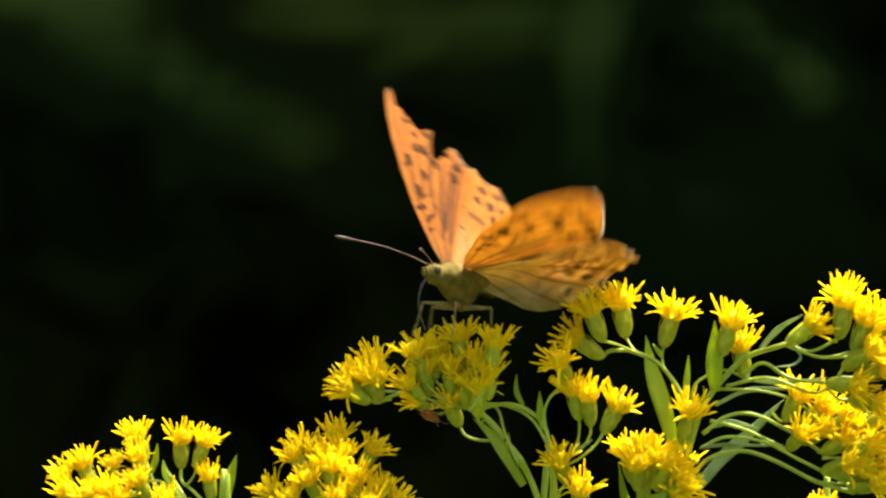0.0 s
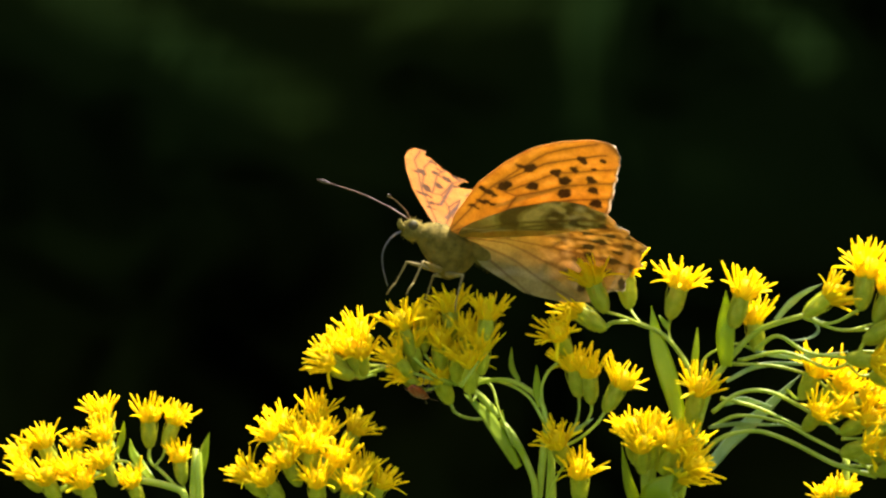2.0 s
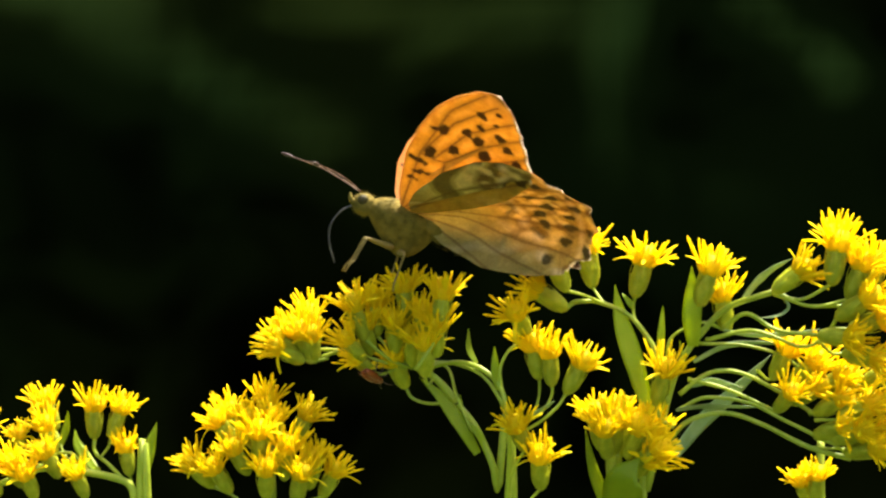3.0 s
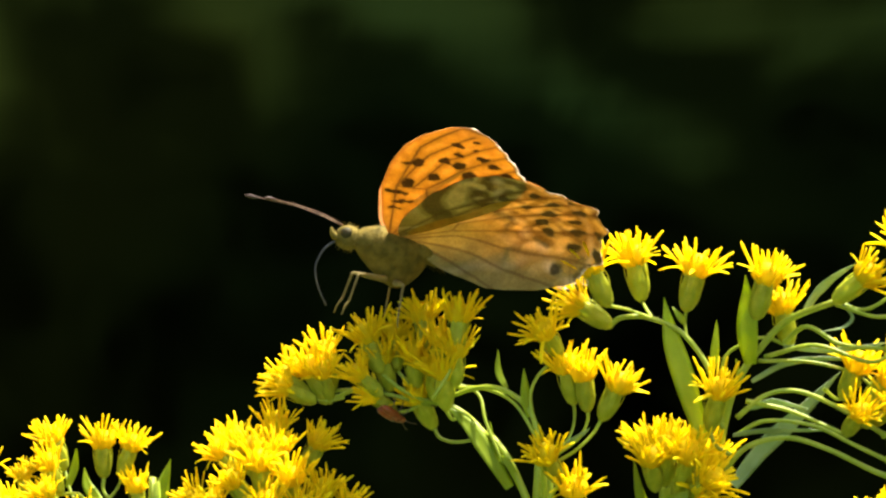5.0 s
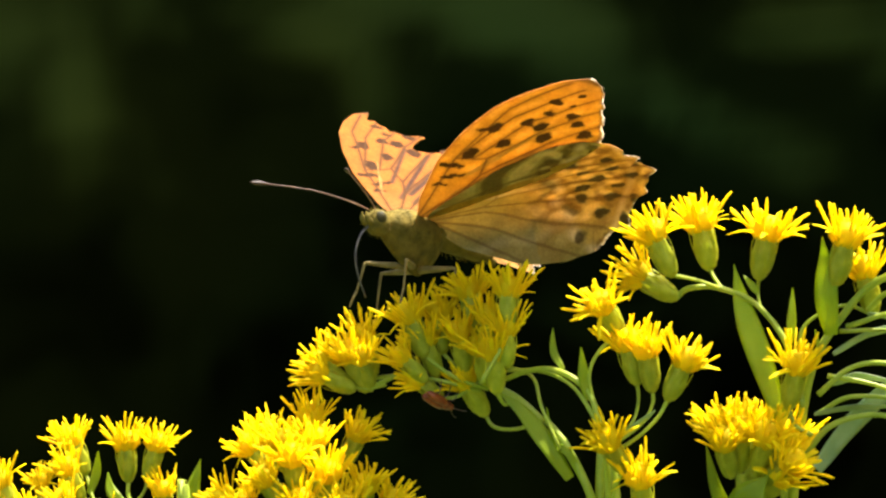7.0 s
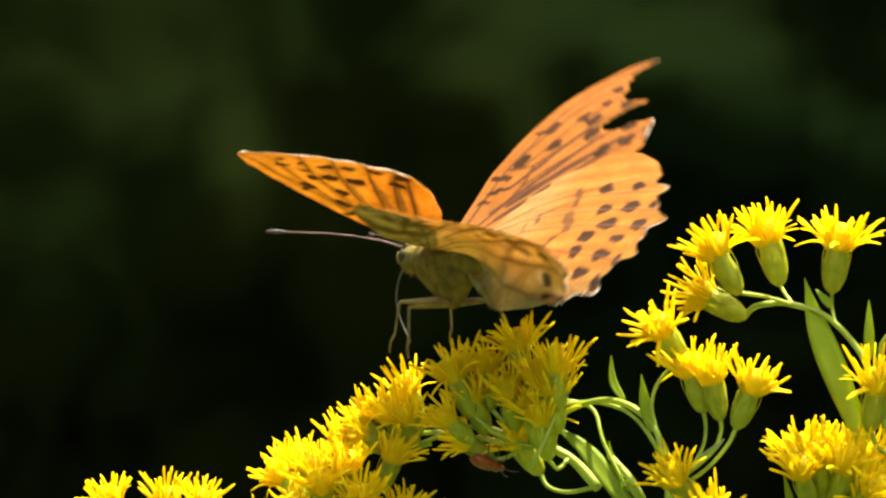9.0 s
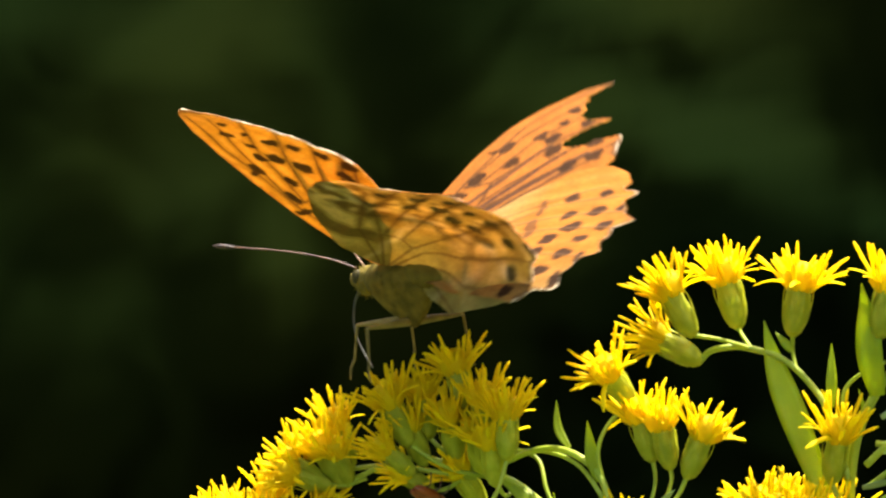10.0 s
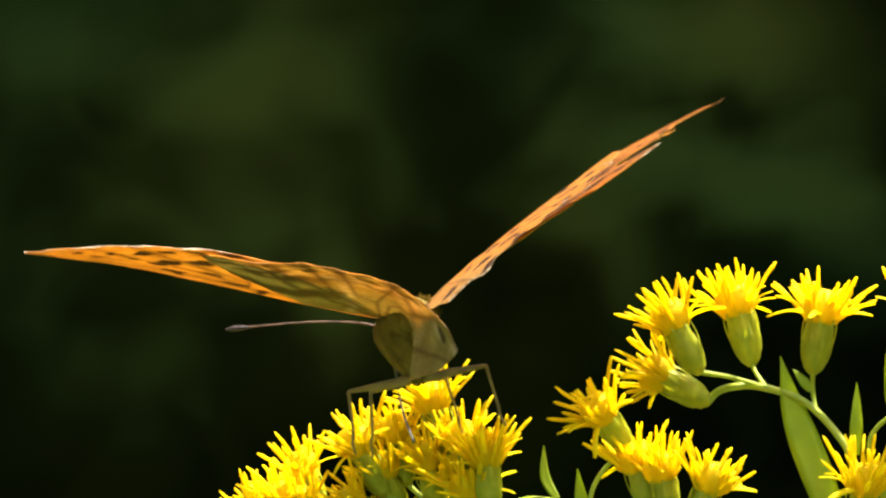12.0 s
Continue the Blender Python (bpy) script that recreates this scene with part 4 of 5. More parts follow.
def veins_mask(p, q, veins, width):
    d = np.full(p.shape, 99.0)
    for line in veins:
        for (ax, ay), (bx, by) in zip(line[:-1], line[1:]):
            d = np.minimum(d, segment_distance(p, q, ax, ay, bx, by))
    return soft_edge(d, width, 0.1), d


def marks_mask(p, q, spots, bars, grow):
    m = np.zeros(p.shape)
    wob = 0.08 * np.sin(p * 5.1 + q * 3.3) * np.sin(q * 4.7 - p * 2.2) + 0.26 * np.sin(p * 2.1 - q * 1.7 + 1.0) * np.sin(q * 1.9 + p * 1.3)
    for cx, cy, rx, ry in spots:
        m = np.maximum(m, soft_edge(np.hypot((p - cx) / rx, (q - cy) / ry) * (rx + ry) / 2 + wob, (rx + ry) / 2 * grow, 0.2))
    for ax, ay, bx, by, w in bars:
        m = np.maximum(m, soft_edge(segment_distance(p, q, ax, ay, bx, by) + wob, w * grow, 0.15))
    return m


def mottle(p, q, size, seed):
    """Soft irregular blotches from -1 to 1."""
    a, b = p / size, q / size
    m = np.sin(a * 1.3 + 1.7 * np.sin(b * 0.9 + seed)) * np.sin(b * 1.5 + 1.4 * np.sin(a * 0.8 + 2.1 * seed))
    return m + 0.5 * np.sin(a * 2.9 + b * 1.1 + seed) * np.sin(b * 3.1 - a * 1.3)


def wing_colours(p, q, fore, under, rim):
    """The markings of a silver-washed fritillary's wing, at p out along it and q back across it, in millimetres."""
    spots, bars, veins = (FORE_SPOTS, FORE_BARS, FORE_VEINS) if fore else (HIND_SPOTS, HIND_BARS, HIND_VEINS)
    line, d = veins_mask(p, q, veins, (0.17 if fore else 0.22) if under else 0.20)
    c = np.zeros(p.shape + (3,))
    fine, broad = mottle(p, q, 1.1, 0.7)[..., None], mottle(p, q, 3.4, 2.3)[..., None]
    speck = mottle(p, q, 0.45, 3.3)[..., None]
    if fore:
        c[:] = (0.50, 0.34, 0.035) if under else (0.54, 0.19, 0.030)
        c *= 1 + 0.10 * broad + 0.06 * fine + 0.05 * speck
        if under:
            # paler panes between the veins and a tawny costa
            c = cover(c, np.clip((d - 0.5) / 0.9, 0, 1) * np.clip(mottle(p, q, 2.2, 5.0) + 0.5, 0, 1) * 0.5 * np.clip((p - 10) / 5, 0, 1), (0.78, 0.56, 0.13))
            c = cover(c, np.clip(mottle(p, q, 1.6, 3.1), 0, 1) * 0.35, (0.30, 0.16, 0.02))
            c = cover(c, np.clip((p - 35) / 6, 0, 1) * 0.45, (0.42, 0.26, 0.07))
            c = cover(c, np.clip((9 - p) / 8, 0, 1) * 0.5, (0.36, 0.23, 0.04))
            c = cover(c, soft_edge(q - np.interp(p, *LEAD[True]), 0.45, 0.3) * 0.8, (0.34, 0.18, 0.04))
        else:
            for (ax, ay), (bx, by), w in (((7, 1.6), (25, 8.1), 0.42), ((9, 3.4), (25.5, 12.0), 0.50), ((6, 3.6), (22, 12.0), 0.46), ((12, 0.6), (26, 4.3), 0.36)):
                c = cover(c, soft_edge(segment_distance(p, q, ax, ay, bx, by), w, 0.25) * 0.92, (0.075, 0.045, 0.035))
            c = cover(c, np.clip((10 - p) / 9, 0, 1) * 0.5, (0.42, 0.23, 0.08))
            c = cover(c, np.clip((rim - 0.90) / 0.05, 0, 1) * 0.35, (0.30, 0.13, 0.04))
        c = cover(c, soft_edge(d, 0.45, 0.4) * 0.28, (0.22, 0.10, 0.02))
        c = cover(c, marks_mask(p, q, spots, bars, 1.16 if under else 1.2) * 0.92, (0.045, 0.023, 0.010))
        c = cover(c, line * (0.62 if under else 0.85), (0.12, 0.055, 0.02))
    elif under:
        c[:] = (0.40, 0.34, 0.10)
        c *= 1 + 0.12 * broad + 0.07 * fine + 0.05 * speck
        outer = np.clip((p - 15) / 5, 0, 1) * np.clip((13 - q) / 5, 0, 1)
        front = np.clip((-q - 2.0) / 3, 0, 1) * np.clip((p - 4) / 4, 0, 1) * np.clip((27 - p) / 5, 0, 1)
        pane = np.clip((d - 0.3) / 0.7, 0, 1)
        c = cover(c, outer * 0.3, (0.52, 0.36, 0.09))
        # straight-sided pale and olive cells, one row behind the other between the veins
        row = np.sin(0.72 * p + 0.35 * q + 0.8 * np.sin(0.55 * q + 1.0))
        c = cover(c, pane * np.clip(row * 2.2 - 0.3, 0, 1) * np.maximum(front * 0.9, outer * 0.55), (0.72, 0.64, 0.25))
        c = cover(c, np.clip(-row * 2.2 - 0.2, 0, 1) * np.maximum(front * 0.85, outer * 0.35), (0.15, 0.105, 0.022))
        c = cover(c, pane * np.clip(mottle(p, q, 2.0, 1.1) * 1.5, 0, 1) * outer * 0.85, (0.78, 0.68, 0.32))
        c = cover(c, np.clip(mottle(p + 1.5, q, 1.7, 4.2) * 1.4, 0, 1) * outer * 0.75, (0.13, 0.085, 0.022))
        c = cover(c, np.clip(mottle(p, q, 2.6, 6.1) * 1.2, 0, 1) * (1 - outer) * 0.45, (0.27, 0.22, 0.06))
        # the silver wash: one broken stripe across the middle, one near the edge, streaks along the cell and the inner margin
        c = cover(c, soft_edge(np.abs(p - 20.5 - 0.018 * q * q - 0.5 * np.sin(q * 0.9)), 0.8, 0.6) * np.clip(0.6 + 0.5 * np.sin(q * 1.7), 0, 1) * 0.75, (0.80, 0.74, 0.48))
        c = cover(c, soft_edge(np.abs(p - 32.3 + 0.02 * q * q), 0.5, 0.4) * 0.65, (0.76, 0.68, 0.42))
        c = cover(c, soft_edge(np.abs(q + 3.0 - 0.1 * p + 0.3 * np.sin(p)), 0.4, 0.5) * np.clip((22 - p) / 6, 0, 1) * 0.65, (0.76, 0.70, 0.44))
        c = cover(c, soft_edge(np.abs(q - 7.5 - 0.12 * p + 0.4 * np.sin(p * 0.7)), 0.5, 0.7) * np.clip((24 - p) / 6, 0, 1) * 0.45, (0.66, 0.58, 0.30))
        c = cover(c, np.clip((rim - 0.80) / 0.06, 0, 1) * np.clip((0.93 - rim) / 0.04, 0, 1) * 0.45, (0.20, 0.15, 0.05))
        c = cover(c, (marks_mask(p, q, spots, (), 0.95) * 0.85 + marks_mask(p, q, (), bars, 0.9) * 0.4) * np.clip((p - 14) / 6, 0.15, 1), (0.075, 0.045, 0.015))
        c = cover(c, soft_edge(d, 0.8, 0.6) * 0.35 * outer, (0.17, 0.10, 0.03))
        c = cover(c, line * 0.6, (0.15, 0.09, 0.025))
    else:
        c[:] = (0.54, 0.21, 0.030)
        c *= 1 + 0.08 * broad + 0.06 * fine + 0.05 * speck
        c = cover(c, np.clip((17 - p) / 7, 0, 1) * 0.75, (0.47, 0.31, 0.10))
        c = cover(c, np.clip((q - 7) / 6, 0, 1) * 0.6, (0.47, 0.31, 0.10))
        c = cover(c, marks_mask(p, q, spots, (), 1.1) * 0.95, (0.05, 0.025, 0.014))
        c = cover(c, marks_mask(p, q, (), bars, 1.2) * 0.7, (0.10, 0.05, 0.025))
        c = cover(c, line * 0.6, (0.20, 0.10, 0.04))
    c = cover(c, np.clip((rim - 0.945) / 0.025, 0, 1) * 0.6, (0.11, 0.06, 0.03))
    c = cover(c, np.clip((rim - 0.98) / 0.008, 0, 1) * np.clip(0.7 + 0.6 * np.sin(p * 4.3 + q * 3.7), 0, 1), (0.80, 0.70, 0.50))
    return np.clip(c, 0, 1), d


MM = 1.05e-3  # metres to a millimetre of the pattern: a large female
LEAD = {True: ((0, 3.8, 13.3, 21.3, 28.4, 35.0, 40.6, 42.8, 43.6), (-0.2, -2.5, -5.7, -6.6, -6.4, -4.8, -2.3, -0.5, 0.9)),
        False: ((0, 0.7, 4.2, 11.9, 19.4, 24.4, 28.3, 31.0, 33.4, 35.2, 36.2), (-0.6, -3.0, -7.6, -13.2, -16.0, -15.8, -13.6, -10.6, -6.8, -3.2, 0.4))}
TRAIL = {True: ((0, 4.3, 11.9, 19.2, 26.0, 28.6, 30.4, 35.4, 39.2, 41.9, 43.6), (1.9, 5.6, 10.8, 14.2, 15.4, 14.4, 13.2, 9.4, 6.4, 4.2, 0.9)),
         False: ((0, 0.5, 4.4, 13.0, 20.0, 26.5, 31.0, 33.8, 35.5, 36.2), (0.6, 2.6, 7.2, 13.0, 15.2, 15.8, 13.4, 8.8, 3.8, 0.4))}
# The worn forewing: its edge before the damage, and the two bites that are gone from it.
WORN = ((0, 4.3, 11.9, 18.0, 22.5, 25.0, 27.0, 30.6, 34.2, 38.6, 41.5, 43.6), (1.9, 4.4, 8.6, 13.0, 17.5, 17.6, 16.3, 14.3, 9.0, 2.4, 1.2, 0.9))
BITES = (((43.9, 0.75), (41.0, 0.1), (38.3, -0.5), (38.0, 0.9), (36.7, 1.1), (35.5, 2.5), (33.9, 2.8), (33.0, 5.1), (33.3, 6.6), (34.0, 8.7), (37.0, 9.5), (45.0, 3.0)),
         ((34.3, 9.1), (31.6, 7.5), (29.6, 6.5), (27.6, 5.7), (26.2, 6.5), (26.4, 8.6), (27.2, 10.2), (28.9, 10.8), (29.6, 12.6), (30.8, 14.6), (35.0, 12.0)))


def inside(x, y, corners):
    """Which points lie within a polygon."""
    hit = np.zeros(x.shape, bool)
    for (ax, ay), (bx, by) in zip(corners, corners[1:] + corners[:1]):
        hit ^= ((ay > y) != (by > y)) & (x < (bx - ax) * (y - ay) / (by - ay + 1e-12) + ax)
    return hit


def wing_mesh(name, fore, side, torn):
    """A thin cambered wing in metres: x out along it, y across it, z towards its upper face; the upper and under skins carry their own markings."""
    nu, nv = 280, 130
    tip = LEAD[fore][0][-1]
    u = np.linspace(0, 1, nu)
    p1 = tip * (1 - (1 - u) ** 1.45)
    lead = np.interp(p1, *LEAD[fore])
    trail = np.interp(p1, *(WORN if torn else TRAIL[fore]))
    if not fore and side < 0:
        trail = trail * np.interp(p1, (0, 6, 20, 28, 36), (1.0, 0.8, 0.85, 1.0, 1.08))
    box = np.ones(7) / 7
    for _ in range(2):
        lead[4:-4] = np.convolve(lead, box, "same")[4:-4]
        if not torn:
            trail[4:-4] = np.convolve(trail, box, "same")[4:-4]
    outer = np.clip((p1 - (27 if fore else 24)) / 4, 0, 1) * np.clip((tip - p1) / 1.0, 0, 1)
    if fore:
        trail = trail - outer * 0.4 * np.abs(np.sin(p1 * 0.95)) * (0.4 if torn else 1)
    ragged = np.array([noise.noise((x * 1.7, 3.1, 0)) + 0.6 * noise.noise((x * 5.3, 1.1, 4.0)) for x in p1])
    trail = trail + outer * ragged * (0.8 if torn else 0.6 if side < 0 else 0.5)
    trail = np.maximum(trail, lead + 0.02)
    v = np.linspace(0, 1, nv)
    p = np.repeat(p1[:, None], nv, 1)
    q = lead[:, None] + (trail - lead)[:, None] * v[None]
    rim = np.maximum(v[None] * np.clip((p - 20) / 6, 0, 1), p / (tip + 0.3))
    if not fore:
        rim = np.maximum(rim, (1 - v[None] * 0.97) * np.clip((p - 29) / 2, 0, 1))
    if not fore:
        # scalloped outer edge, deeper on the worn side
        round_ = np.arctan2(q, p - 11)
        edge = np.clip((rim - 0.72) / 0.28, 0, 1) ** 2 * np.clip((p - 22) / 6, 0, 1)
        dip = edge * (0.045 if side > 0 else 0.07) * (np.abs(np.sin(round_ * 10.5 + 0.5)) ** 1.5 + 0.25 * np.sin(round_ * 41))
        p, q = 11 + (p - 11) * (1 - dip), q * (1 - dip)
    up, d = wing_colours(p, q, fore, False, rim)
    low, _ = wing_colours(p, q, fore, True, rim)
    ridge = 0.07 * np.exp(-(d / 0.35) ** 2)
    z = 0.55 * np.sin(np.pi * np.clip(p / tip, 0, 1)) + ridge + 0.05 * np.sin(q * 1.9) * np.clip(p / 12, 0, 1)
    z += -0.0035 * np.maximum(0, p - 22) ** 2 if fore else -0.003 * np.maximum(0, p - 18) ** 2
    # the hindwing tucks under the forewing
    if side > 0:
        z += 0.6 * np.clip((q - 3) / 6, 0, 1) if fore else -1.0 * np.clip((-q - 2) / 6, 0, 1)
    if not fore:
        # the inner part hangs down beside the abdomen
        if side > 0:
            start, fold = 0.6 + 0.11 * p, np.interp(p, (0, 16, 26, 36), (4.0, 5.0, 13.0, 14.0))
        else:
            start, fold = 1.0 + 0.10 * p, np.full(p.shape, 40.0)
        bent = np.clip((q - start) / fold, 0, 1.45)
        past = np.maximum(0, q - start - 1.45 * fold)
        q = np.minimum(q, start) + fold * np.sin(bent) + past * math.cos(1.45)
        z = z - fold * (1 - np.cos(bent)) - past * math.sin(1.45)
    skin = 0.035
    # rows of both skins
    top = np.stack([p, q * side, z + skin], -1).reshape(-1, 3) * MM
    bot = np.stack([p, q * side, z - skin], -1).reshape(-1, 3) * MM
    n = nu * nv
    i, k = np.meshgrid(np.arange(nu - 1), np.arange(nv - 1), indexing="ij")
    a = (i * nv + k)
    pc, qc = (p[:-1, :-1] + p[1:, 1:]) / 2, (q[:-1, :-1] + q[1:, 1:]) / 2
    keep = np.ones(pc.shape, bool)
    if torn:
        jx, jy = pc + 0.12 * np.sin(qc * 6.1 + pc) + 0.06 * np.sin(qc * 17), qc + 0.12 * np.sin(pc * 5.3 - qc) + 0.06 * np.sin(pc * 19)
        for bite in BITES:
            keep &= ~inside(jx, jy, bite)
    a = a[keep]
    quad = np.stack([a, a + nv, a + nv + 1, a + 1], -1)
    flip = quad[:, ::-1]
    up_faces, low_faces = (quad, flip + n) if side > 0 else (flip, quad + n)
    faces = np.concatenate([up_faces, low_faces])
    me = bpy.data.meshes.new(name)
    me.from_pydata(np.concatenate([top, bot]).tolist(), [], faces.tolist())
    col = np.concatenate([up.reshape(-1, 3), low.reshape(-1, 3)])
    attr = me.attributes.new("pattern", "FLOAT_COLOR", "POINT")
    attr.data.foreach_set("color", np.concatenate([col, np.ones((len(col), 1))], 1).astype(np.float32).ravel())
    me.materials.append(M_WING if fore else M_HIND)
    me.polygons.foreach_set("use_smooth", [True] * len(me.polygons))
    me.update()
    return me


def mm(*v):
    return tuple(x * MM for x in v)


def fur(rng, name, count, where, length, back):
    """Fine hairs on an ellipsoid (centre, radii), combed backwards."""
    verts, faces = [], []
    c, r = where
    for _ in range(count):
        a, b = rng.uniform(0, math.pi), rng.uniform(0, 2 * math.pi)
        nrm = Vector((math.cos(a), math.sin(a) * math.cos(b), math.sin(a) * math.sin(b)))
        root = Vector((c[0] + r[0] * nrm.x, c[1] + r[1] * nrm.y, c[2] + r[2] * nrm.z)) * MM
        way = (nrm + Vector((-back, 0, 0)) + Vector((rng.uniform(-1, 1), rng.uniform(-1, 1), rng.uniform(-1, 1))) * 0.35).normalized()
        side = way.cross(Vector((rng.uniform(-1, 1), rng.uniform(-1, 1), 1))).normalized() * 0.00005
        tip = root + way * length * MM * rng.uniform(0.6, 1.3)
        mid = (root + tip) / 2 + nrm * 0.0001
        o = len(verts)
        verts += [root - side, root + side, mid + side * 0.8, mid - side * 0.8, tip]
        faces += [(o, o + 1, o + 2, o + 3), (o + 3, o + 2, o + 4)]
    return mesh_of(name, verts, faces, M_HAIR)


def chest():
    """The thorax: rounded above, drawn in below to a blunt keel where the legs are joined."""
    me = ball("thorax", (0, 0, 0), (1, 1, 1), M_THORAX, 28)
    for v in me.vertices:
        x, y, z = v.co
        low = max(0.0, -z)
        v.co = mm(-0.4 + 6.6 * x * (1 - 0.42 * low ** 1.5) - 2.2 * low, 3.4 * y * (1 - 0.62 * low ** 1.2), -0.8 + (3.5 * z if z > 0 else 6.4 * z))
    me.update()
    return me


def butterfly():
    fly = new("butterfly", None)
    fly.empty_display_size = 0.01
    tagged(fly, "orange black-spotted fritillary butterfly with one torn wing on goldenrod", "butterfly")
    rng, feelers = random.Random(3), {}
    thorax = part("thorax", chest(), fly, None, "hairy olive-brown thorax tapering to the leg joints")
    part("hair", fur(rng, "hair", 1200, ((-0.4, 0, -0.6), (6.3, 3.2, 3.2)), 0.7, 1.6), thorax)
    head = part("head", ball("head", mm(6.7, 0, -0.7), mm(2.3, 1.8, 2.1), M_BODY, 16), fly)
    part("hair", fur(rng, "hair", 260, ((6.7, 0, -0.7), (2.3, 1.8, 2.1)), 0.6, 0.3), head)
    for s in (1, -1):
        part("eye", ball("eye", mm(7.3, s * 1.2, -0.1), mm(1.0, 0.85, 1.05), M_EYE, 14), head, None, "dark olive compound eye")
        part("palp", tube("palp", [mm(8.0, s * 0.5, -1.4), mm(9.3, s * 0.55, -0.7), mm(9.9, s * 0.45, 0.4)], mm(0.35, 0.55, 0.4, 0.1), M_BODY, 8), head)
    rings = [mm(-3 - 1.7 * i, 0, 0.5 - 0.12 * i - 0.010 * i * i) for i in range(11)]
    abdomen = part("abdomen", tube("abdomen", rings, [r * MM * k for r in (2.2, 2.4, 2.3, 2.0, 1.7, 1.3, 0.6) for k in (1.0, 0.93)], M_BODY, 16, 4), fly, None, "buff furry abdomen")
    part("hair", fur(rng, "hair", 700, ((-10.5, 0, -0.5), (8.5, 2.0, 2.0)), 0.9, 1.2), abdomen)
    for s in (1, -1):
        rise = 0.3 if s > 0 else 3.5
        line = [mm(0, 0, 0), mm(3.4, s * 1.8, 0.7 + 0.2 * rise), mm(8.8, s * 5.1, 0.9 + 0.6 * rise), mm(15.4, s * 9.7, 0.5 + rise)]
        feeler = part("antenna", tube("antenna", line, mm(0.14, 0.10, 0.09, 0.10), M_FEELER, 7), fly, Matrix.Translation(mm(8.2, s * 0.7, 1.1)))
        part("club", tube("club", [mm(14.2, s * 8.8, 0.55 + 0.93 * rise), mm(15.4, s * 9.7, 0.5 + rise), mm(16.7, s * 10.65, 0.4 + 1.07 * rise)], mm(0.10, 0.28, 0.34, 0.12), M_CLUB, 9), feeler, None, "dark club tip")
        feelers[s] = feeler
    part("proboscis", tube("proboscis", [mm(8.6, 0, -1.6), mm(10.2, 0.1, -3.4), mm(11.0, 0.2, -6.5), mm(10.0, 0.2, -9.5), mm(7.8, 0.1, -12.5)], mm(0.2, 0.16, 0.14, 0.12), M_TONGUE, 7), fly, None, "thin grey curved proboscis")
    for s in (1, -1):
        for hip, knee, foot, toe in (((-0.8, s * 0.8, -6.0), (4.2, s * 4.4, -6.2), (4.8, s * 5.0, -10.8), (5.6, s * 5.4, -13.4)), ((-2.6, s * 0.8, -6.3), (-3.0, s * 7.9, -6.3), (-3.2, s * 8.3, -11.0), (-3.6, s * 8.6, -13.4))):
            leg = part("leg", tube("leg", [mm(*hip), mm(*[(a + b) / 2 for a, b in zip(hip, knee)]), mm(*knee)], mm(0.62, 0.46, 0.24), M_LEG, 8), fly)
            part("tibia", tube("tibia", [mm(*knee), mm(*[(a + b) / 2 for a, b in zip(knee, foot)]), mm(*foot)], mm(0.23, 0.18, 0.16), M_LEG, 7), leg)
            part("tarsus", tube("tarsus", [mm(*foot), mm(*[(a + b) / 2 + 0.15 for a, b in zip(foot, toe)]), mm(*toe)], mm(0.2, 0.16, 0.12), M_LEG, 6), leg)
    wings = {}
    for s, word in ((1, "whole"), (-1, "worn")):
        wings["F", s] = part("forewing", wing_mesh("forewing", True, s, s < 0), fly, None, "orange forewing with a torn ragged outer edge" if s < 0 else "orange black-spotted forewing with an intact edge")
        wings["H", s] = part("hindwing", wing_mesh("hindwing", False, s, False), fly, None, "scalloped hindwing, orange above and buff-green below")
    return fly, wings, feelers


FLY, WINGS, FEELERS = butterfly()


